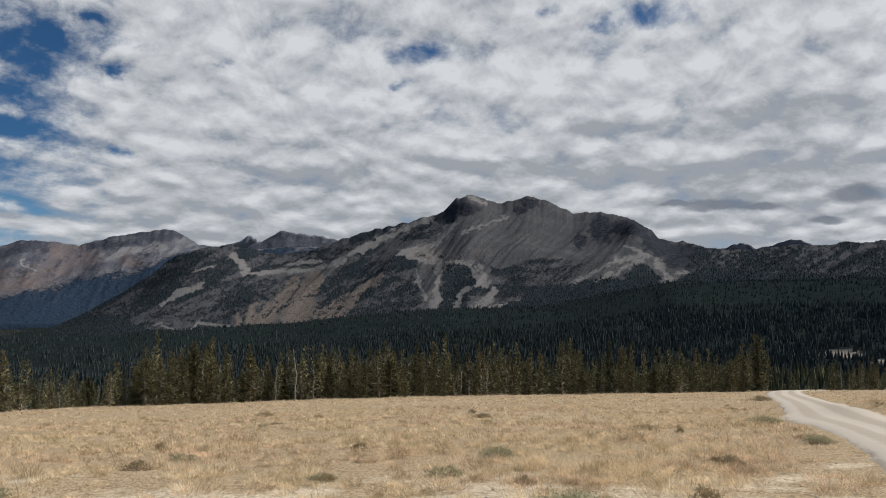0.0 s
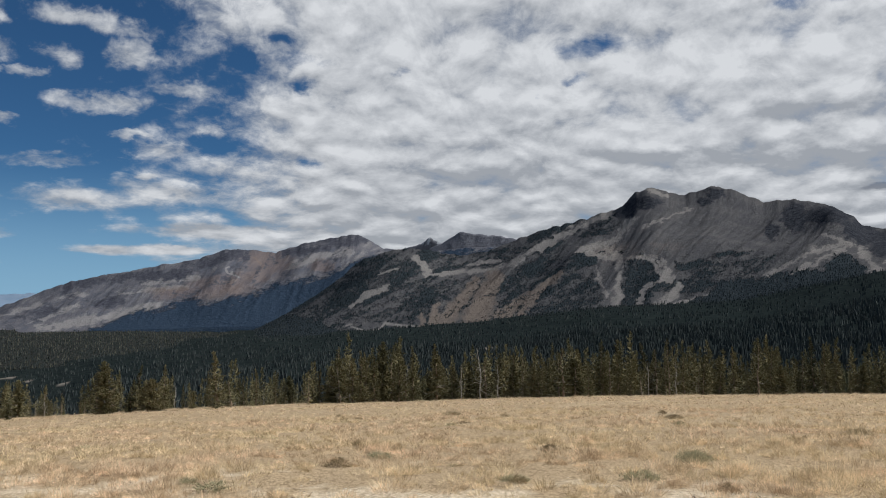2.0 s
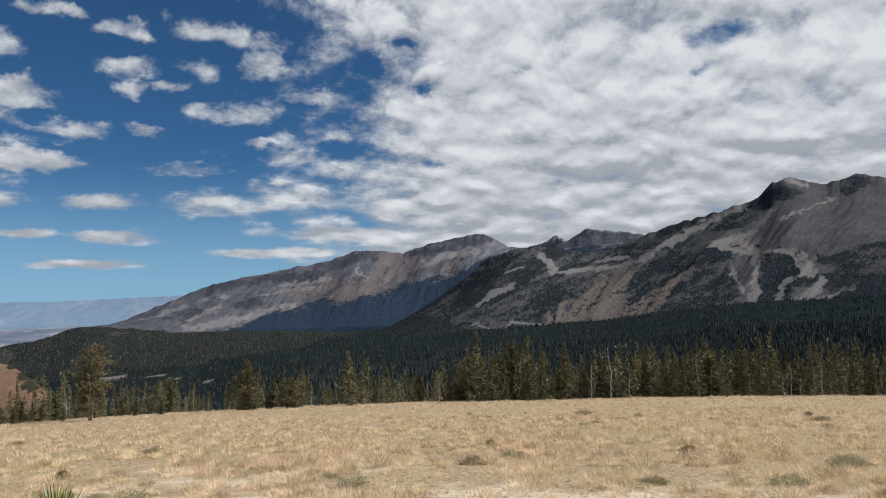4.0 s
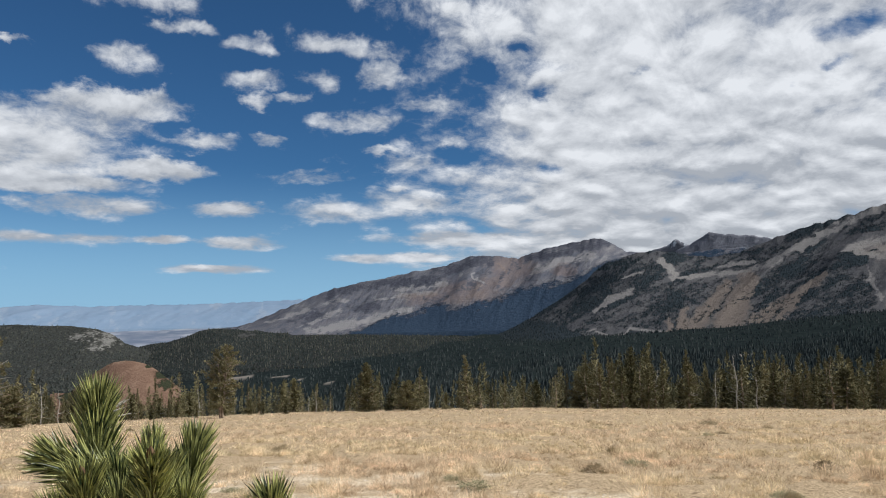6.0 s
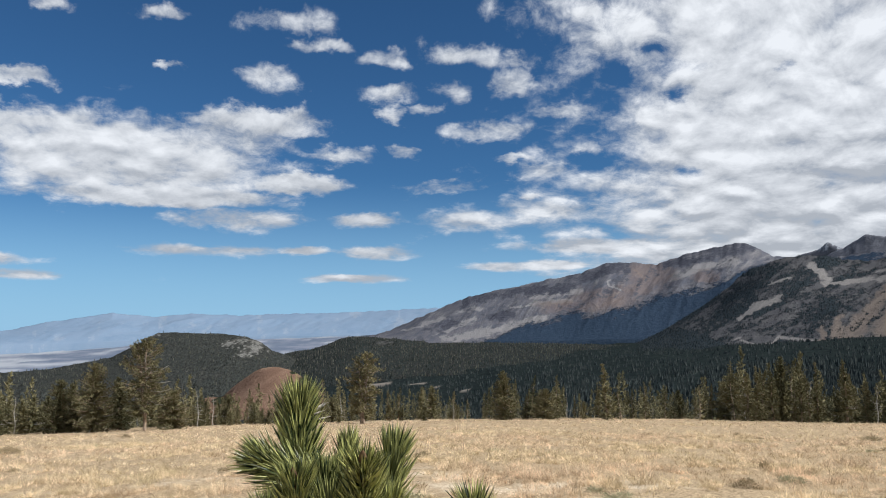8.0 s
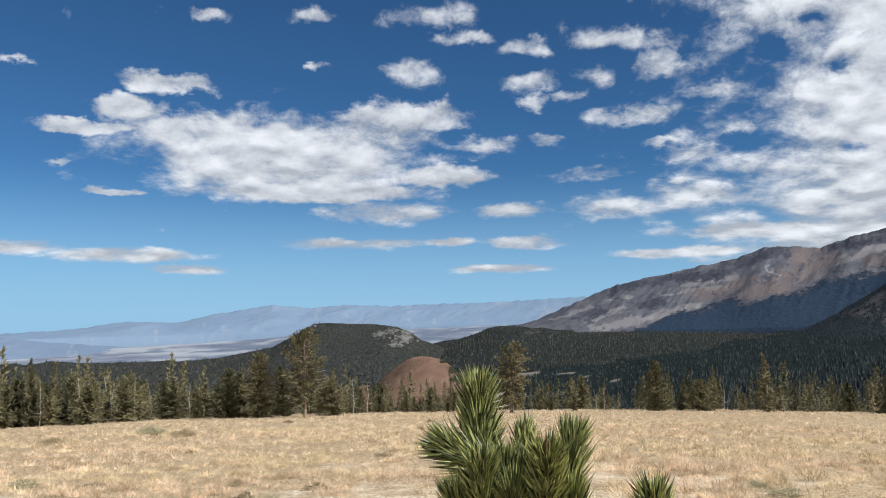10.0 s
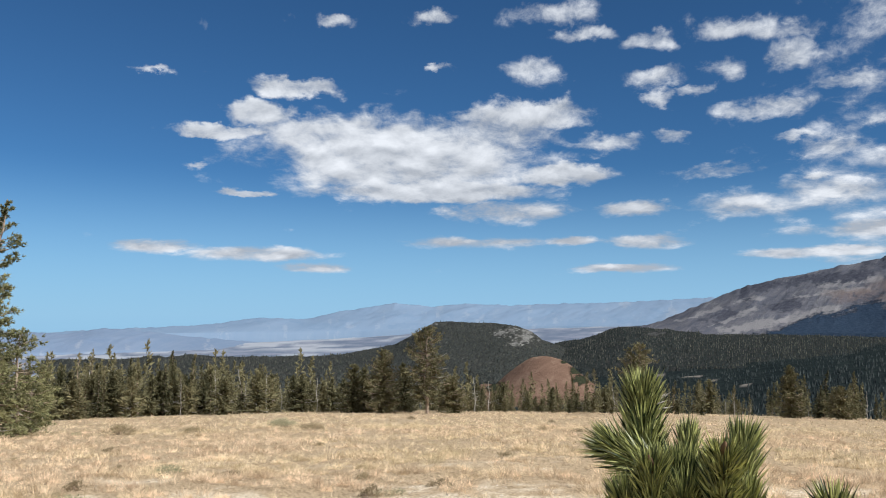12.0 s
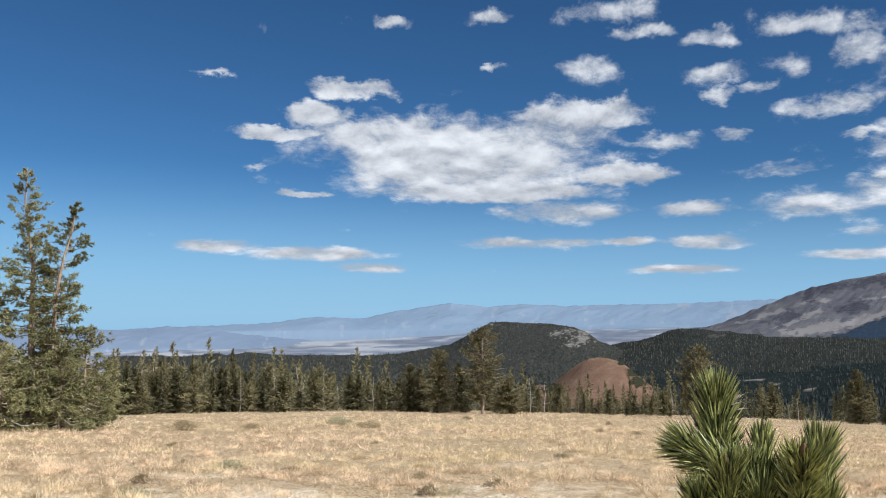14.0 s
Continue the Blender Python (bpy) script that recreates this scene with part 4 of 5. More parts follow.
def conifer(rng, tall, wide, lo=0.12, branches=60, tufts=7, blades=5, size=0.2, lean=(0.0, 0.0), bare=0.0, point=0.8, bend=0.0, rise=0.15, flag=0.0, fill=1.0, hug=0.7, thin=0.24, ragged=0.5, core=0, oval=False):
    """Trunk, dead twigs and crown of a conifer with its foot at the origin: three soups."""
    trunk, twig, crown = Soup(), Soup(), Soup()
    t = np.linspace(0, 1, 9)
    sway = np.cumsum(rng.normal(0, 0.010, (9, 2)), 0) * tall
    spine = np.stack([lean[0] * tall * t**1.4 + bend * tall * np.sin(t * 3.0) + sway[:, 0], lean[1] * tall * t**1.4 + sway[:, 1], tall * t], 1)
    base = 0.013 * tall + 0.03
    trunk.tube(np.vstack([[spine[0] - [0, 0, 0.25]], spine]), np.concatenate([[base * 1.25], base * (1 - 0.93 * t) + 0.006]), 7)
    at = lambda f: np.stack([np.interp(f, t, spine[:, i]) for i in range(3)], -1)
    for i in range(branches):
        f = lo + (0.985 - lo) * ((i + rng.random()) / branches) ** 0.9
        g = (f - lo) / (1 - lo)
        spread = wide * ((1 - g) ** point * (0.55 + 0.45 * min(1, g * 4 + 0.2)) + 0.03) * rng.uniform(ragged, 1.12)
        if oval:
            spread = wide * np.sin(np.pi * (0.16 + 0.81 * g)) ** 0.8 * rng.uniform(ragged, 1.12)
        ang = rng.random() * 2 * np.pi
        spread *= 1 + flag * np.cos(ang)
        out = np.array([np.cos(ang), np.sin(ang), 0.0])
        pitch = rise + 0.75 * g**2 - 0.25 * (1 - g) + rng.normal(0, 0.12)
        way = unit(out + [0, 0, pitch])
        root = at(f)
        dead = rng.random() < bare * (1.3 - g)
        tip = root + way * spread + [0, 0, 0.10 * spread]
        mid = root + way * spread * 0.55 - [0, 0, 0.05 * spread]
        rad = max(0.007, 0.016 * spread + 0.005)
        if dead or tufts > 9 or i % 6 == 0:
            (twig if dead else trunk).tube([root, mid, tip], [rad, rad * 0.7, rad * 0.25], 4 if tufts > 9 else 3)
        if dead:
            continue
        k = max(2, int(tufts * (0.4 + 0.6 * spread / wide) * fill + 0.5))
        u = rng.uniform(0.2, 1.0, k) ** hug
        cen = np.where(u[:, None] < 0.55, root + (mid - root) * (u[:, None] / 0.55), mid + (tip - mid) * ((u[:, None] - 0.55) / 0.45))
        cen = cen + rng.normal(0, 0.16, (k, 3)) * spread * [1, 1, 0.35] * (0.35 + u[:, None] * 0.5)
        d = unit(rng.normal(0, 0.6, (k, blades, 3)) + way * 1.0 + [0, 0, 0.1])
        s = size * (1 - 0.45 * g**2) * rng.uniform(0.6, 1.25, (k, blades, 1))
        side = unit(np.cross(d, rng.normal(0, 1, (k, blades, 3)))) * s * thin
        c3 = cen[:, None, :] + d * s * 0.15
        crown.tris(np.stack([c3 - side, c3 + side, c3 + d * s], 2).reshape(-1, 3))
        if core:
            d = unit(way + rng.normal(0, 0.45, (core, 3)))
            ln = spread * rng.uniform(0.45, 0.8, (core, 1))
            side = unit(np.cross(d, rng.normal(0, 1, (core, 3)))) * (0.10 + 0.16 * ln)
            crown.tris(np.stack([root - side, root + side, root + d * ln], 1).reshape(-1, 3))
    # the leader's own needles
    cen = at(rng.uniform(0.88, 1.0, 10))
    d = unit(rng.normal(0, 0.35, (10, blades, 3)) + [0, 0, 1.0])
    s = 0.62 * size * rng.uniform(0.6, 1.0, (10, blades, 1))
    side = unit(np.cross(d, rng.normal(0, 1, (10, blades, 3)))) * s * 0.2
    crown.tris(np.stack([cen[:, None] - side, cen[:, None] + side, cen[:, None] + d * s], 2).reshape(-1, 3))
    return trunk, twig, crown


def tree_thing(soups, label, group="trees along the meadow's edge", needles=NEEDLE):
    trunk, twig, crown = soups
    ob = thing("pine_tree", None, label, "tree", group)
    part("trunk", trunk.mesh("trunk", BARK, True), ob)
    if twig.n:
        part("deadwood", twig.mesh("deadwood", DEADWOOD, True), ob, "bleached bare twigs")["kind"] = "stuff"
    part("crown", crown.mesh("crown", needles), ob)
    return ob


def snag_thing(rng, tall):
    wood = Soup()
    t = np.linspace(0, 1, 8)
    spine = np.stack([np.cumsum(rng.normal(0, 0.013, 8)) * tall, np.cumsum(rng.normal(0, 0.013, 8)) * tall, tall * t], 1)
    spine[0, 2] = -0.2
    wood.tube(spine, 0.010 * tall * (1 - 0.85 * t) + 0.01, 7)
    limbs = Soup()
    for i in range(16):
        f = rng.uniform(0.15, 1.0)
        root = np.array([np.interp(f, t, spine[:, k]) for k in range(3)])
        ang, ln = rng.random() * 6.283, tall * 0.22 * (1.15 - f) * rng.uniform(0.4, 1.3) + 0.12
        d = np.array([np.cos(ang), np.sin(ang), rng.uniform(-0.1, 0.6)])
        kink = rng.normal(0, 0.18, 3)
        limbs.tube([root, root + d * ln * 0.5 + kink * ln, root + d * ln + [0, 0, 0.15 * ln]], [0.014 + 0.008 * ln, 0.012, 0.004], 4)
    ob = thing("dead_tree", None, "bleached grey dead tree with bare twisted limbs", "tree", "dead trees along the meadow's edge")
    part("trunk", wood.mesh("trunk", DEADWOOD, True), ob)
    part("limbs", limbs.mesh("limbs", DEADWOOD, True), ob)["kind"] = "stuff"
    return ob


def stand(ob, a, r, turn, scale):
    x, y = polar(np.array(a), np.array(r))
    z = float(ground_height(np.array(float(a)), np.array(float(r))))
    ob.scale = (scale[0], scale[0], scale[1])
    return copy_thing(ob, pose(float(x), float(y), z - 0.05, 0, 0, turn))


# elevation, as seen from the meadow, of the tops of the edge trees
EDGE_TIPS = [(-40, -2.5), (-29, -2.9), (-20, -2.7), (-7, -2.9), (5, -3.0), (12, -3.2), (17.5, -3.4), (20, -4.4), (30, -4.7), (38, -5.0), (43, -4.7), (48, -4.8), (53, -4.5), (60, -4.3), (64, -3.6), (70, -3.2), (78, -2.9), (90, -2.6)]


def meadow_edge_trees():
    rng = np.random.default_rng(4)
    kinds = []
    slim = "slender dark green pine at the meadow's edge"
    for i in range(5):
        kinds.append((5.0, tree_thing(conifer(rng, 5.0, 0.95, 0.03, 105, 7, 4, 0.20, bare=0.16, point=1.0, ragged=0.55, rise=0.0, thin=0.19, core=3), slim)))
    for i in range(3):
        kinds.append((5.0, tree_thing(conifer(rng, 5.0, 1.2, 0.08, 80, 6, 4, 0.22, lean=(0.04, 0.02), bare=0.42, point=0.85, rise=0.0, thin=0.18, core=1), "thin pine with bare lower branches and exposed trunk")))
    for i in range(3):
        kinds.append((3.4, tree_thing(conifer(rng, 3.4, 1.6, 0.02, 95, 9, 4, 0.19, bare=0.10, point=0.75, thin=0.19, core=3), "low bushy pine beside taller trees")))
    dead = [(4.2, snag_thing(rng, 4.2)) for _ in range(3)]
    tip = EDGE_TIPS

    def place(a, r, peak, kind, squash=1.0):
        x, y = polar(np.array([a]), np.array([r]))
        if not off_track(x, y, 3.0)[0]:
            return
        h = EYE + r * math.tan(radians(peak)) - float(ground_height(np.array(a), np.array(float(r)))) + 0.05
        h = max(1.3, h)
        base, ob = kind
        s = h / base
        stand(ob, a, r, rng.uniform(0, 360), (s * squash * rng.uniform(0.85, 1.2) * (0.75 if s > 1.3 else 1), s))

    for gap, r0, r1, drop, stop in [(0.66, 76, 83, 0.35, 91), (1.6, 83, 92, 0.05, 91), (1.6, 78, 88, 0.1, 17)]:
        for a in np.arange(-36, stop, gap):
            a = float(a + rng.uniform(-0.35, 0.35))
            r = float(rng.uniform(r0, r1))
            peak = float(curve(a, tip)) + float(rng.normal(0.05, 0.6)) - drop
            if rng.random() < (0.17 if 62 < a < 79 else 0.05):
                place(a, r, peak - 0.5, dead[rng.integers(3)])
            else:
                k = rng.choice(11, p=[0.13] * 5 + [0.06] * 3 + [0.17 / 3] * 3)
                place(a, r, peak, kinds[k])
    # low bushy growth in front, where the wood is thickest
    for a in np.arange(37, 90, 1.5):
        a = float(a + rng.uniform(-0.6, 0.6))
        place(a, float(rng.uniform(74, 78)), float(curve(a, tip)) - rng.uniform(0.5, 1.3), kinds[8 + rng.integers(3)], 1.15)
    # single trees that stand out of the row
    for a, r, peak, k, sq in [(24.9, 73, -2.6, 0, 1.5), (59.8, 73, -3.6, 8, 1.1),
                              (15.9, 76, -3.0, 2, 1.5), (14.5, 76, -3.0, 3, 1.5), (77.1, 79, -2.2, 6, 0.8), (77.9, 80, -2.4, 5, 0.8), (30.3, 74, -4.3, 4, 1.6), (31.2, 75, -4.3, 3, 1.5), (18.9, 74, -3.95, 6, 1.2), (24.0, 74, -4.4, 7, 1.2), (44.2, 80, -3.6, 5, 1.0), (49.0, 78, -4.2, 6, 1.0)]:
        place(a, r, peak, kinds[k], sq)
    for a, r, peak, wide, n, second in [(41.4, 69, -1.85, 1.75, 150, 0.93), (55.5, 68, -0.82, 2.2, 190, 0.94)]:
        h = EYE + r * math.tan(radians(peak)) - float(ground_height(np.array(a), np.array(float(r)))) + 0.05
        ob = tree_thing(conifer(rng, h, wide * 0.9, 0.16, int(n * 0.85), 13, 7, 0.24, lean=(0.03, -0.01), bare=0.30, thin=0.17, rise=-0.05, ragged=0.35, oval=True), "tall open pine with pale trunk and dead lower twigs", "tall pines on the meadow")
        twin = conifer(rng, h * second, wide * 0.8, 0.2, n // 2, 12, 6, 0.24, lean=(-0.08, 0.05), bare=0.2, thin=0.17, rise=-0.05, ragged=0.35, oval=True)
        part("trunk", twin[0].mesh("trunk", BARK, True), ob)
        part("crown", twin[2].mesh("crown", NEEDLE), ob)
        x, y = polar(a, r)
        ob.matrix_basis = pose(x, y, float(ground_height(np.array(a), np.array(float(r)))) - 0.05, 0, 0, a)
    # broad dense pines that stand before the row
    for a, r, peak, wide, point in [(58.55, 70, -2.42, 2.3, 0.62), (31.8, 73, -3.12, 1.55, 0.75), (60.5, 72, -3.4, 1.5, 0.6), (57.0, 73, -3.3, 1.3, 0.7), (53.7, 70, -4.3, 1.9, 0.5), (29.0, 74, -4.4, 1.5, 0.6)]:
        h = EYE + r * math.tan(radians(peak)) - float(ground_height(np.array(a), np.array(float(r)))) + 0.05
        ob = tree_thing(conifer(rng, h, wide, 0.03, int(60 + 26 * h), 12, 5, 0.20, bare=0.08, point=point, thin=0.18, ragged=0.6, core=2), "broad dense pine standing before the darker row", "broad pines on the meadow")
        x, y = polar(a, r)
        ob.matrix_basis = pose(x, y, float(ground_height(np.array(a), np.array(float(r)))) - 0.05, 0, 0, a)
    for a, r, peak in [(51.2, 74, -4.5), (52.2, 75, -4.2), (53.0, 74, -4.6), (69.6, 77, -3.7), (71.8, 76, -4.1), (66.2, 76, -3.9), (74.3, 78, -3.6), (27.5, 76, -4.6), (35.2, 76, -5.0), (63.0, 75, -4.3), (6.0, 76, -3.6), (-4.0, 77, -3.4)]:
        place(a, r, peak, dead[rng.integers(3)])
    # bushy pines that close the row
    for a in [*np.arange(43.5, 54, 0.9), *np.arange(61, 90, 1.25)]:
        a = float(a + rng.uniform(-0.3, 0.3))
        place(a, float(rng.uniform(77, 82)), float(curve(a, tip)) - rng.uniform(0.1, 0.8), kinds[8 + rng.integers(3)], 0.95)
    for _, ob in kinds + dead:
        for o in ob.children_recursive:
            bpy.data.objects.remove(o)
        bpy.data.objects.remove(ob)


meadow_edge_trees()


# ---- woods: slope behind the meadow, valley and lower mountain ----
def cones(rng, x, y, z, h, rad, levels, sides, name, label, mat=None):
    """Many small conifers as stacked ragged skirts, joined into one mesh."""
    n = len(x)
    verts, faces = [], []
    total = 0
    ang0 = rng.random((n, 1)) * 6.283
    leanx, leany = rng.normal(0, 0.03, (2, n, 1)) * h[:, None]
    for lv in range(levels):
        f0, f1 = lv / levels * 0.88 + 0.02, min(1.0, (lv + 1.75) / levels * 0.86 + 0.16) if lv < levels - 1 else 1.0
        rr = rad[:, None] * (1 - f0) ** 0.85 * rng.uniform(0.55, 1.3, (n, sides))
        ang = ang0 + np.arange(sides) * 6.283 / sides + lv * 0.9
        ring = np.stack([x[:, None] + leanx * f0 + rr * np.cos(ang), y[:, None] + leany * f0 + rr * np.sin(ang), z[:, None] + h[:, None] * (f0 + rng.uniform(-0.04, 0.04, (n, sides)))], -1)
        top = np.stack([x[:, None] + leanx * f1, y[:, None] + leany * f1, z[:, None] + h[:, None] * f1], -1)
        verts.append(np.concatenate([ring, top], 1).reshape(-1, 3))
        base = total + np.arange(n)[:, None] * (sides + 1)
        i = np.arange(sides)
        faces.append(np.stack([base + i, base + (i + 1) % sides, base + sides + 0 * i], -1).reshape(-1, 3))
        total += n * (sides + 1)
    me = np_mesh(name, np.concatenate(verts), np.concatenate(faces), mat or FAR_NEEDLE)
    return thing(name, me, label, "forest", kind="stuff")


def scatter(rng, count, r0, r1, power, a0=-36.0, a1=91.0):
    a = rng.uniform(a0, a1, count)
    r = (r0**power + (r1**power - r0**power) * rng.random(count)) ** (1 / power)
    return a, r


def woods():
    rng = np.random.default_rng(9)
    # right behind the meadow's edge: loose needle work
    trees = Soup()
    a, r = scatter(rng, 470, 97, 200, 1.5)
    near_a, near_r = scatter(rng, 480, 82, 100, 1.0)
    more_a, more_r = scatter(rng, 150, 80, 92, 1.0, -36, 17)
    a, r = np.concatenate([a, near_a, more_a]), np.concatenate([r, near_r, more_r])
    small = [conifer(rng, 5.5, 0.85, 0.03, 48, 1, 2, 0.50, bare=0.05, core=1, thin=0.2, ragged=0.35)[2] for _ in range(6)]
    small = [np.concatenate(s.v) for s in small]
    z = ground_height(a, r)
    x, y = polar(a, r)
    keep = off_track(x, y, 4.0)
    for k in np.nonzero(keep)[0]:
        s = rng.uniform(0.65, 1.25)
        c, si = np.cos(r[k] * 7), np.sin(r[k] * 7)
        v = small[k % 6]
        s = min(s, (EYE + r[k] * math.tan(radians(float(curve(a[k], EDGE_TIPS)) + rng.normal(0.08, 0.5))) - z[k]) / 6.0)
        if s < 0.2:
            continue
        trees.tris(np.stack([(v[:, 0] * c - v[:, 1] * si) * s + x[k], (v[:, 0] * si + v[:, 1] * c) * s + y[k], v[:, 2] * s * rng.uniform(0.9, 1.3) + z[k] - 0.2], 1))
    thing("pine_wood", trees.mesh("pine_wood", NEEDLE), "dense dark pine wood falling away behind the meadow", "forest", kind="stuff")
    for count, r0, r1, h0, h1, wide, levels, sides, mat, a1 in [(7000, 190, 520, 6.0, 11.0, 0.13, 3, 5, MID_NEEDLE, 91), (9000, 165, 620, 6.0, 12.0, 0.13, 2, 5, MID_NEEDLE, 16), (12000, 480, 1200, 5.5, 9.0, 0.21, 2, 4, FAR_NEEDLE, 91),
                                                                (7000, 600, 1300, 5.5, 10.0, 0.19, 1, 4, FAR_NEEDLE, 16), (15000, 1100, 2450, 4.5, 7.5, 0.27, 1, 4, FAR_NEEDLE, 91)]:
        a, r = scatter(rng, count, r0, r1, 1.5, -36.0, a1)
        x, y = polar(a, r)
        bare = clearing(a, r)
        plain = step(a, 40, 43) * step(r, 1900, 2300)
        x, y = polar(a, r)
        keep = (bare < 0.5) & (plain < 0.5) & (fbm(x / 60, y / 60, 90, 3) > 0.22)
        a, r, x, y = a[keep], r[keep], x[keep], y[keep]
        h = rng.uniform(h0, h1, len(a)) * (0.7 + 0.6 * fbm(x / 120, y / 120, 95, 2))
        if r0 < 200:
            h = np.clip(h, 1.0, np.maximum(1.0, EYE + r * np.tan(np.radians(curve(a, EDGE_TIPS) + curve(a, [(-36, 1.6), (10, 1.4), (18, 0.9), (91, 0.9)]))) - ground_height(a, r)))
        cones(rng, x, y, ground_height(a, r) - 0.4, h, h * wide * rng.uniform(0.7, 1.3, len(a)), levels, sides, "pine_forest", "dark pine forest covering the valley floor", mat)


woods()


def mountain_woods(field, count, name, label, h0, h1, seed, mat, cut=0.55):
    rng = np.random.default_rng(seed)
    aa, r, z, w = field
    flat = np.nonzero((w.ravel() > cut))[0]
    pick = rng.choice(flat, min(count, len(flat)), replace=False)
    a, rr = aa.ravel()[pick] + rng.uniform(-0.03, 0.03, len(pick)), r.ravel()[pick]
    x, y = polar(a, rr)
    h = rng.uniform(h0, h1, len(pick))
    cones(rng, x, y, z.ravel()[pick] - 2, h, h * 0.24, 1, 4, name, label, mat)


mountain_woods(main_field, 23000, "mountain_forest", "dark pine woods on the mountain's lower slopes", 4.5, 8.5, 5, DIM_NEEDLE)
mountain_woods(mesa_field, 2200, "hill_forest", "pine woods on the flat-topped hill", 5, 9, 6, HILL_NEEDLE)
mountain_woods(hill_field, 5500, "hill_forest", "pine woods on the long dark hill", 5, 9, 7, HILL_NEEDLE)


# ---- the large pines at the meadow's left ----
def big_pines():
    rng = np.random.default_rng(12)
    for a, r, h, wide, lo, n, lean, bend, label in [(85.0, 42.0, 11.9, 2.5, 0.05, 150, (-0.015, 0.0), 0.01, "tall pine with open crown and sunlit reddish trunk"),
                                                    (83.2, 40.5, 10.3, 2.2, 0.10, 120, (0.105, 0.0), -0.035, "pine with a leaning bent trunk beside a taller one"),
                                                    (87.6, 43.0, 10.5, 2.4, 0.05, 120, (0.0, 0.0), 0.0, "dense tall pine in a clump at the meadow's edge")]:
        soups = conifer(rng, h, wide, lo, int(n * 0.95), 28, 13, 0.19, lean, 0.10, 0.7, bend, 0.05, hug=0.4, thin=0.11)
        ob = tree_thing(soups, label, "clump of tall pines", CLUMP_NEEDLE)
        x, y = polar(a, r)
        ob.matrix_basis = pose(x, y, float(ground_height(np.array(a), np.array(r))) - 0.05, 0, 0, a)
    for a, r, h, wide in [(81.5, 41.0, 4.6, 2.0), (82.9, 39.8, 3.4, 1.9), (84.4, 40.0, 3.0, 2.0), (86.2, 39.5, 3.6, 2.1), (80.6, 44.0, 2.6, 1.4), (83.6, 42.5, 5.0, 2.2)]:
        soups = conifer(rng, h, wide, 0.02, 80, 20, 12, 0.19, (0, 0), 0.15, 0.5, 0, 0.0, hug=0.45, thin=0.11)
        ob = tree_thing(soups, "low spreading pine at the foot of taller pines", "clump of tall pines", CLUMP_NEEDLE)
        x, y = polar(a, r)
        ob.matrix_basis = pose(x, y, float(ground_height(np.array(a), np.array(r))) - 0.05, 0, 0, a)


big_pines()


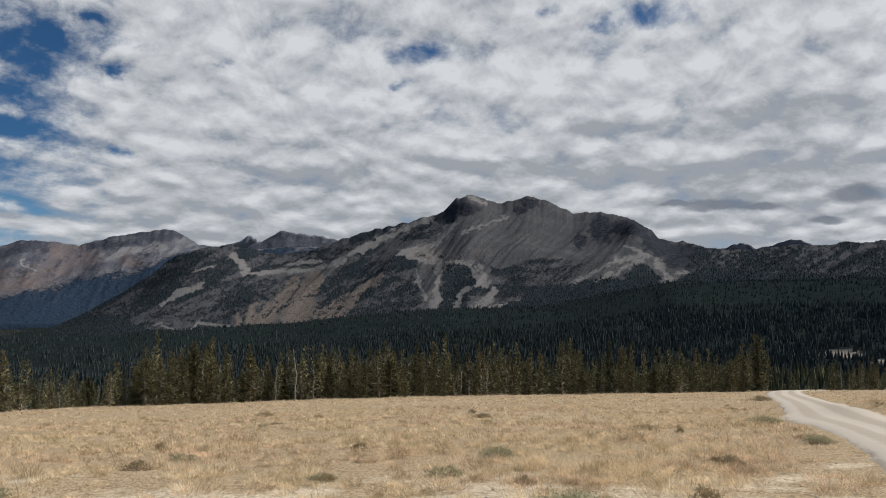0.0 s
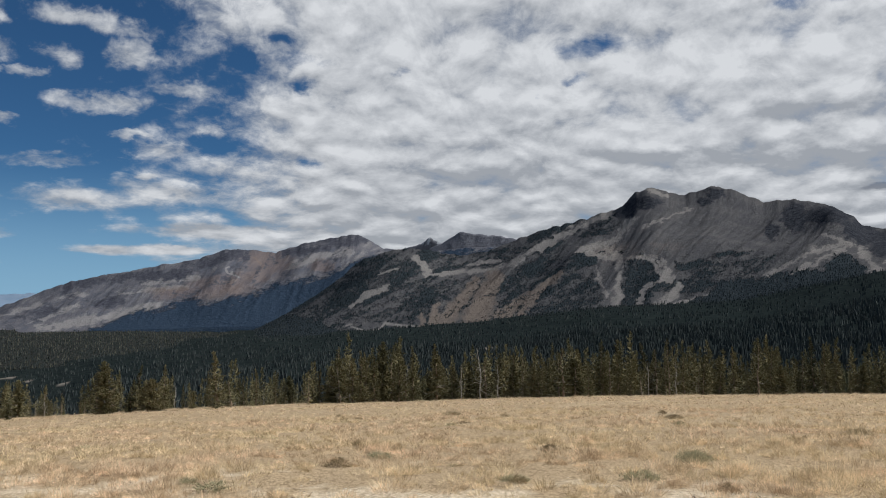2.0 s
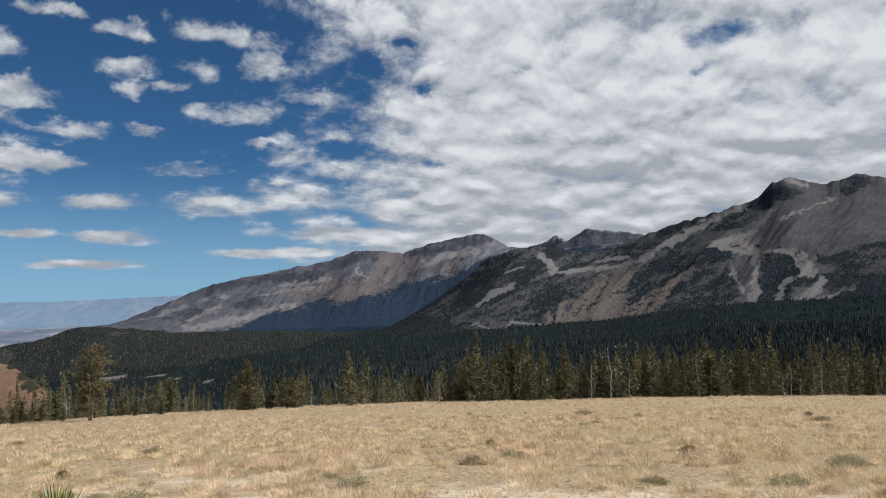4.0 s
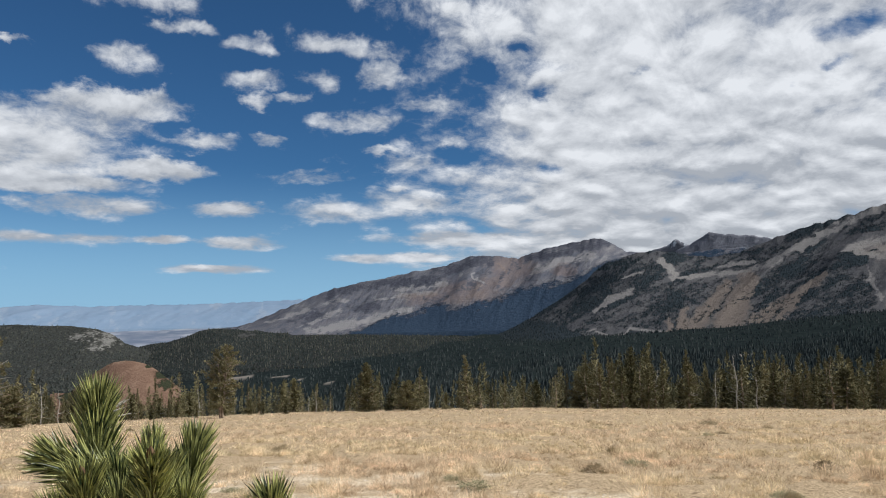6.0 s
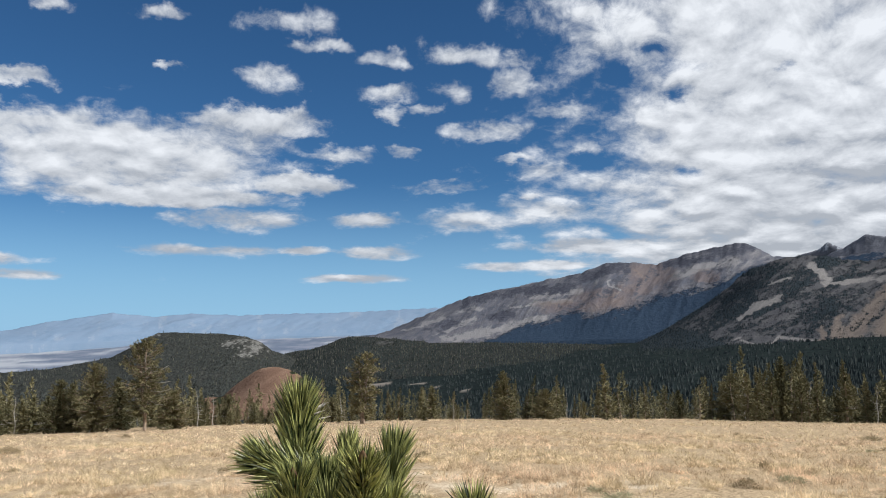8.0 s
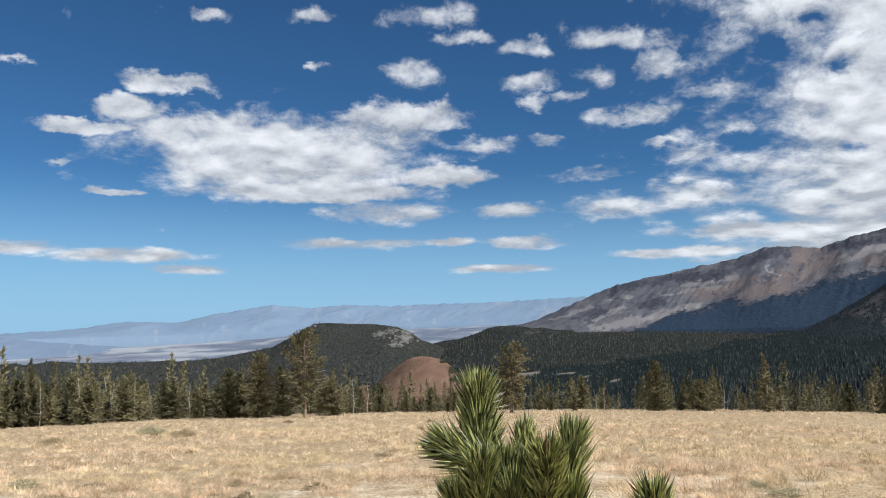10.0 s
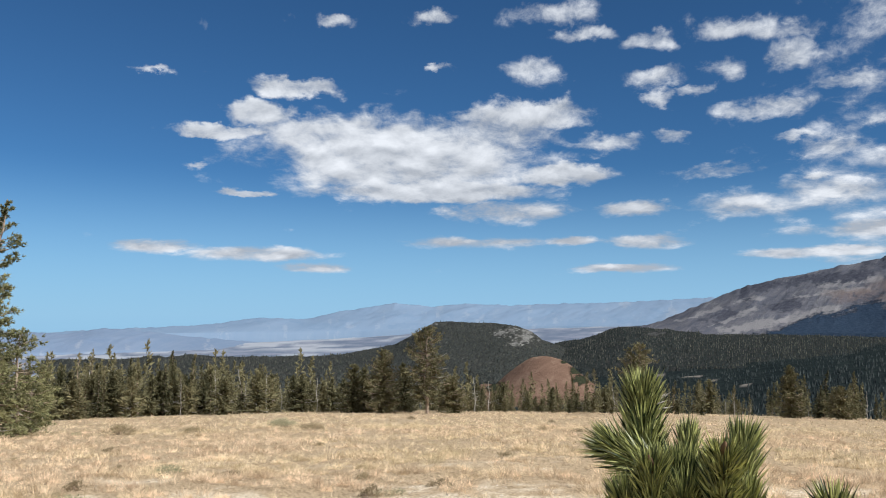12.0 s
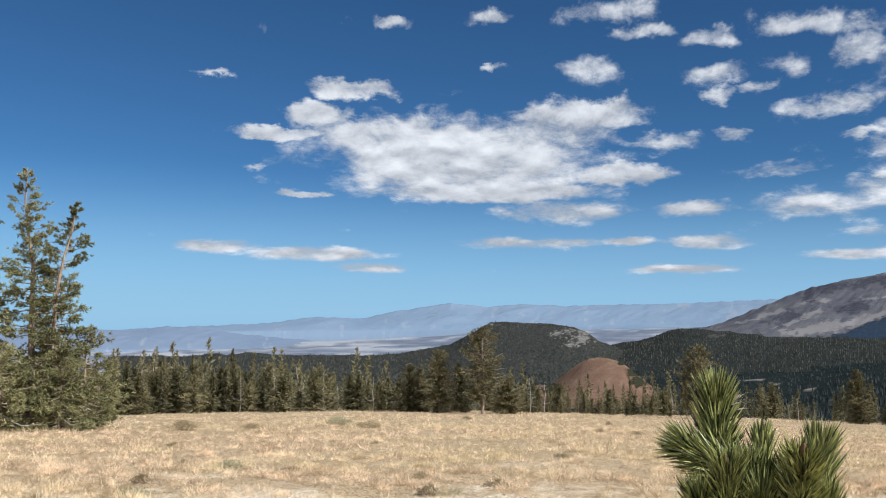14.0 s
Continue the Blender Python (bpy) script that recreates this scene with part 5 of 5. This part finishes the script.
# ---- the pine sapling close by ----
def sapling():
    rng = np.random.default_rng(2)
    leaf = plant_material("young_needles", (0.018, 0.036, 0.012), (0.56, 0.56, 0.19), 0.38, 0.5, 1.0)
    ob = thing("pine_sapling", None, "young pine with stiff green needle tufts", "sapling")
    foot_x, foot_y = -0.84, 0.77
    ground_z = float(ground_height(np.degrees(np.arctan2(-np.array(foot_x), np.array(foot_y))), np.hypot(foot_x, foot_y)))
    stem = Soup()
    stem.tube([(foot_x, foot_y, ground_z - 0.08), (-0.83, 0.78, 0.4), (-0.86, 0.785, 0.9), (-0.875, 0.788, 1.25), (-0.888, 0.792, 1.36), (-0.898, 0.797, 1.44)], [0.028, 0.024, 0.019, 0.013, 0.010, 0.006], 9)
    part("stem", stem.mesh("stem", BARK, True), ob)

    def shoot(p0, p1, count, length, open0, open1, width=0.00135):
        """One twig from p0 to p1, needles set all round it and pointing towards its tip."""
        p0, p1 = np.asarray(p0, float), np.asarray(p1, float)
        axis = unit(p1 - p0)
        count = int(count * 0.9)
        p0 = p0 - axis * 0.05
        u = rng.random(count)
        u[: count // 6] = rng.uniform(0.88, 1.0, count // 6)
        root = p0 + (p1 - p0) * u[:, None]
        side = unit(np.cross(axis, rng.normal(0, 1, (count, 3))))
        ang = np.radians(open0 + (open1 - open0) * u) * rng.uniform(0.5, 1.45, count)
        d = unit(axis * np.cos(ang)[:, None] + side * np.sin(ang)[:, None])
        # needles curve back towards the way the twig grows; those at its end are shorter
        ln = length * rng.uniform(0.7, 1.12, (count, 1)) * (1.05 - 0.32 * u[:, None] ** 3)
        curl = unit(d + axis * 0.55 + rng.normal(0, 0.07, (count, 3)))
        mid, tip = root + d * ln * 0.5, root + (d * 0.5 + curl * 0.5) * ln
        s1 = unit(np.cross(d, rng.normal(0, 1, (count, 3)))) * width
        s2 = unit(np.cross(d, s1)) * width * 0.7
        s = Soup()
        ring0 = np.stack([root - s1 * 0.7, root + s1 * 0.7, root + s2], 1)
        ring1 = np.stack([mid - s1, mid + s1, mid + s2], 1)
        v = np.concatenate([ring0, ring1, tip[:, None]], 1)
        f = np.array([(0, 1, 4), (0, 4, 3), (1, 2, 5), (1, 5, 4), (2, 0, 3), (2, 3, 5), (3, 4, 6), (4, 5, 6), (5, 3, 6)])
        s.shape(v.reshape(-1, 3), (np.arange(count)[:, None, None] * 7 + f[None]).reshape(-1, 3))
        branch = part("shoot", s.mesh("shoot", leaf), ob)
        wood = Soup()
        wood.tube([p0 - axis * 0.02, p0, p1], [0.0055, 0.005, 0.003], 7)
        part("twig", wood.mesh("twig", BARK, True), branch)

    # leader, side shoots of the top whorl, and the shoots below them
    shoot((-0.857, 0.740, 1.330), (-0.867, 0.750, 1.496), 2300, 0.064, 46, 36)
    shoot((-0.815, 0.735, 1.395), (-0.862, 0.682, 1.436), 1000, 0.060, 46, 38)
    shoot((-0.785, 0.672, 1.320), (-0.765, 0.646, 1.420), 1050, 0.058, 40, 34)
    shoot((-0.850, 0.816, 1.320), (-0.868, 0.846, 1.428), 900, 0.056, 32, 26)
    shoot((-0.703, 0.692, 1.350), (-0.668, 0.651, 1.446), 1050, 0.056, 40, 34)
    shoot((-0.752, 0.774, 1.320), (-0.750, 0.806, 1.440), 1200, 0.060, 38, 31)
    shoot((-0.650, 0.850, 1.300), (-0.655, 0.842, 1.374), 620, 0.060, 42, 38)
    shoot((-0.822, 0.684, 1.290), (-0.812, 0.653, 1.378), 800, 0.060, 40, 38)
    shoot((-0.760, 0.700, 1.290), (-0.742, 0.677, 1.392), 800, 0.060, 38, 36)
    shoot((-0.702, 0.745, 1.290), (-0.690, 0.721, 1.388), 800, 0.060, 36, 34)
    shoot((-0.832, 0.758, 1.290), (-0.835, 0.765, 1.400), 800, 0.060, 36, 32)
    shoot((-0.790, 0.740, 1.290), (-0.785, 0.740, 1.400), 800, 0.060, 34, 32)
    shoot((-0.800, 0.735, 1.300), (-0.800, 0.728, 1.412), 900, 0.060, 42, 34)
    shoot((-0.765, 0.765, 1.300), (-0.748, 0.752, 1.418), 900, 0.060, 40, 34)
    shoot((-0.720, 0.720, 1.300), (-0.705, 0.698, 1.412), 900, 0.058, 42, 34)
    # buds and a few bleached needles
    buds = Soup()
    for tip, way in [((-0.665, 0.648, 1.452), (0.2, -0.25, 0.6)), ((-0.763, 0.643, 1.423), (0.1, -0.2, 0.6)), ((-0.869, 0.751, 1.496), (-0.05, 0.0, 1.0)), ((-0.750, 0.806, 1.432), (0, 0.1, 0.8))]:
        tip, way = np.array(tip), unit(np.array(way))
        buds.tube([tip - way * 0.004, tip + way * 0.006, tip + way * 0.016, tip + way * 0.022], [0.004, 0.0055, 0.004, 0.0008], 7)
    part("buds", buds.mesh("buds", bark_material("bud", (0.10, 0.06, 0.035), (0.18, 0.115, 0.07)), True), ob, "reddish brown buds")["kind"] = "stuff"
    dry = Soup()
    right = unit(np.array([0.55, 0.84, 0.0]))
    for k in range(5):
        p = np.array([-0.866, 0.750, 1.480]) + rng.normal(0, 0.004, 3)
        d = unit(right * (0.9 + 0.1 * k) + [0, 0, 0.15 + 0.16 * k])
        dry.tube([p, p + d * 0.024, p + d * 0.036], [0.0009, 0.0010, 0.0003], 4)
    part("dry_needles", dry.mesh("dry_needles", DEADWOOD), ob, "bleached dry needles")["kind"] = "stuff"
    # lower whorls
    for k, (z, reach) in enumerate([(1.0, 0.26), (0.72, 0.34), (0.45, 0.40), (0.22, 0.40)]):
        for i in range(5):
            ang = i * 1.257 + k * 0.7
            cx, cy = -0.855 + 0.02 * k, 0.785
            d = np.array([math.cos(ang), math.sin(ang), 0.45])
            p0 = np.array([cx, cy, z])
            limb = Soup()
            limb.tube([p0, p0 + d * reach * 0.6], [0.008, 0.005], 6)
            part("limb", limb.mesh("limb", BARK, True), ob)
            shoot(p0 + d * reach * 0.45, p0 + d * reach + [0, 0, 0.04], 150, 0.056, 36, 40)


sapling()


# ---- low plants on the meadow ----
def shrub(rng, wide, tall, label, mat, stems=60, size=0.03):
    s, wood = Soup(), Soup()
    for i in range(stems):
        ang, q = rng.random() * 6.283, rng.random() ** 0.6
        tip = np.array([np.cos(ang) * wide * 0.5 * q, np.sin(ang) * wide * 0.5 * q, tall * (1 - 0.45 * q * q) * rng.uniform(0.6, 1.1)])
        root = tip * [0.25, 0.25, 0] - [0, 0, 0.03]
        if i % 2 == 0:
            wood.tube([root, (root + tip) / 2 + [0, 0, 0.02], tip], [0.006, 0.005, 0.002], 4)
        k = 22
        c = tip * [0.95, 0.95, 0.9] + rng.normal(0, 0.075, (k, 3)) * wide * [1, 1, 0.6]
        d = unit(rng.normal(0, 0.7, (k, 3)) + unit(tip - root))
        ln = size * rng.uniform(0.7, 1.5, (k, 1))
        side = unit(np.cross(d, rng.normal(0, 1, (k, 3)))) * ln * 0.25
        s.tris(np.stack([c - side, c + side, c + d * ln], 1).reshape(-1, 3))
    ob = thing("shrub", None, label, "shrub", "low shrubs on the meadow")
    part("twigwork", wood.mesh("twigwork", BARK, True), ob)["kind"] = "stuff"
    part("foliage", s.mesh("foliage", mat), ob)["kind"] = "stuff"
    return ob


DUSK = plant_material("dull_leaves", (0.26, 0.205, 0.12), (0.44, 0.35, 0.21), 0.8, 0.1, 0.8)

WITHERED = plant_material("withered_leaves", (0.19, 0.145, 0.085), (0.34, 0.265, 0.16), 0.8, 0.1, 0.8)


def shrubs():
    rng = np.random.default_rng(21)
    green = [shrub(rng, 1.0, 0.34, "rounded grey-green sage shrub among dry grass", SAGE, 130) for _ in range(3)]
    brown = [shrub(rng, 0.9, 0.30, "dull brown-green dry shrub among the grass", DUSK, 90) for _ in range(3)]
    spots = [(-12.9, 10.2, 0, 0.9), (4.4, 13.6, 0, 0.5), (-24.1, 29.0, 0, 1.0), (-23.6, 52, 1, 1.4), (-27.3, 20.0, 0, 0.7), (-5.7, 35, 1, 0.9), (9.0, 41, 1, 1.0), (-16.8, 25, 1, 0.8), (-7.2, 16.5, 0, 0.7),
             (65.4, 40, 0, 1.35), (63.4, 36, 1, 1.25), (75.5, 37.2, 1, 1.5), (71.1, 37.3, 1, 1.1), (55.7, 20.4, 1, 0.55), (79.5, 15, 1, 0.7), (45.4, 35, 1, 0.8), (19.5, 23.3, 1, 0.6)]
    forbs = [shrub(rng, 0.8, 0.30, label, mat, 26, 0.05) for label, mat in [("small grey-green plant among the dry grass", SAGE), ("small brown dried plant among the grass", DUSK), ("small dark withered plant among pale tussocks", WITHERED)]]
    for i in range(70):
        a, r = float(rng.uniform(-32, 88)), float(9.5 + 40 * rng.random() ** 1.6)
        x, y = polar(np.array([a]), np.array([r]))
        if off_track(x, y, 1.8)[0]:
            stand(forbs[rng.integers(3)], a, r, rng.uniform(0, 360), (rng.uniform(0.3, 0.75), rng.uniform(0.4, 0.8)))
    for i in range(9):
        spots.append((float(rng.uniform(-32, 88)), float(rng.uniform(14, 62)), int(rng.integers(0, 3) > 0), float(rng.uniform(0.3, 0.8))))
    for a, r, k, s in spots:
        x, y = polar(np.array([a]), np.array([r]))
        if off_track(x, y, 1.8)[0]:
            stand((brown if k else green)[rng.integers(3)], a, r, rng.uniform(0, 360), (s, s * rng.uniform(0.7, 0.95)))
    for ob in green + brown + forbs:
        for o in ob.children_recursive:
            bpy.data.objects.remove(o)
        bpy.data.objects.remove(ob)


shrubs()


def straw_material():
    """Bleached blades: one tone to a tussock, golden and pinkish stretches across the meadow."""
    mat, n, bsdf = surface("dry_grass", 0.8)
    geo = n.add("ShaderNodeNewGeometry")
    p = geo.outputs["Position"]
    tone = n.math("ADD", n.math("MULTIPLY", geo.outputs["Random Per Island"], 0.30), n.ramp(n.noise(p, 2.4, 3.0, 0.6), 0.36, 0.64, -0.22, 0.85), clamp=True)
    gold = n.mix(tone, (0.38, 0.285, 0.155), (1.0, 0.81, 0.53))
    rose = n.mix(tone, (0.36, 0.255, 0.160), (1.0, 0.765, 0.52))
    color = n.mix(n.ramp(n.noise(p, 0.22, 4.0, 0.6), 0.42, 0.60), gold, rose)
    color = n.mix(n.ramp(n.noise(p, 0.8, 3.0, 0.6), 0.60, 0.70, 0.0, 0.5), color, (0.33, 0.29, 0.165))
    n.put(bsdf.inputs["Base Color"], color)
    # thin blades glow with the sun behind them
    leaf, both = n.add("ShaderNodeBsdfTranslucent"), n.add("ShaderNodeMixShader")
    n.put(leaf.inputs[0], color)
    n.put(both.inputs[0], 0.28)
    n.tree.links.new(bsdf.outputs[0], both.inputs[1])
    n.tree.links.new(leaf.outputs[0], both.inputs[2])
    end = next(k for k in n.tree.nodes if k.bl_idname == "ShaderNodeOutputMaterial")
    n.tree.links.new(both.outputs[0], end.inputs[0])
    return mat


STRAW = straw_material()


def grass():
    """Rounded tussocks of dry bunch grass: fine blades fanning out from each foot."""
    rng = np.random.default_rng(33)
    for count, r0, r1, blades, wide, big in [(260, 2.0, 9.5, 60, 0.0036, 0.19), (4300, 9.0, 22, 105, 0.0036, 0.20), (12500, 20, 42, 32, 0.0075, 0.195), (27000, 40, 80, 8, 0.015, 0.165)]:
        a, r = scatter(rng, count, r0, r1, 1.7, -38, 92)
        x, y = polar(a, r)
        clump = step(fbm(x / 0.8, y / 0.8, 107, 3), 0.42, 0.56)
        keep = (rng.random(count) < (0.12 + 0.88 * clump) * (1 - 0.66 * sandy(x, y))) & off_track(x, y, 1.65)
        a, r, x, y = a[keep], r[keep], x[keep], y[keep]
        n = len(a)
        foot = np.stack([x, y, ground_height(a, r) - 0.015], 1)
        size = (big * (0.55 + 0.9 * rng.random(n) ** 1.5) * (0.6 + 0.8 * fbm(x / 1.1, y / 1.1, 107, 2)))[:, None, None]
        # blades stand out of a low mound all round
        ang, q = rng.random((n, blades)) * 6.283, np.sqrt(rng.random((n, blades)))
        out = np.stack([np.cos(ang) * q, np.sin(ang) * q, 0.62 * (1 - q * q) * rng.uniform(0.3, 1.0, (n, blades))], -1)
        root = foot[:, None] + out * size
        way = unit(out * [0.9, 0.9, 0.4] + rng.normal(0, 0.33, (n, blades, 3)) + [-0.05, 0.02, 0.55])
        tip = root + way * size * rng.uniform(0.3, 0.85, (n, blades, 1))
        th = rng.random((n, blades)) * 6.283
        side = np.stack([np.cos(th), np.sin(th), 0 * th], -1) * wide * rng.uniform(0.6, 1.4, (n, blades, 1))
        s = Soup()
        s.tris(np.stack([root - side, root + side, tip], 2).reshape(-1, 3))
        thing("dry_grass", s.mesh("dry_grass", STRAW), "golden tussocks of dry bunch grass on pale soil", "grass", kind="stuff")


grass()


def gravel():
    """Loose pebbles where the grass is thin."""
    rng = np.random.default_rng(51)
    a, r = scatter(rng, 20000, 8.5, 20, 1.2, -38, 92)
    x, y = polar(a, r)
    keep = (sandy(x, y) > rng.uniform(0.15, 0.9, len(a))) & off_track(x, y, 1.6)
    a, r, x, y = a[keep], r[keep], x[keep], y[keep]
    n = len(a)
    z = ground_height(a, r)
    size = 0.008 + 0.026 * rng.random((n, 1, 1)) ** 2.5
    ball = np.array([(1, 0, 0), (0, 1, 0), (-1, 0, 0), (0, -1, 0), (0, 0, 0.5), (0, 0, -0.5)], float)
    v = ball[None] * size * rng.uniform(0.6, 1.3, (n, 6, 1))
    th = rng.random((n, 1)) * 6.283
    v = np.stack([v[..., 0] * np.cos(th) - v[..., 1] * np.sin(th), v[..., 0] * np.sin(th) + v[..., 1] * np.cos(th), v[..., 2]], -1) + np.stack([x, y, z], 1)[:, None]
    f = np.array([(0, 1, 4), (1, 2, 4), (2, 3, 4), (3, 0, 4), (1, 0, 5), (2, 1, 5), (3, 2, 5), (0, 3, 5)])
    stone = plant_material("pebbles", (0.16, 0.125, 0.09), (0.78, 0.68, 0.54), 0.9, 0.0, 1.0, 0.3, 0.0)
    me = np_mesh("gravel", v.reshape(-1, 3), (np.arange(n)[:, None, None] * 6 + f[None]).reshape(-1, 3), stone)
    thing("gravel", me, "loose pale pebbles on bare soil between tussocks", "gravel", kind="stuff")


gravel()
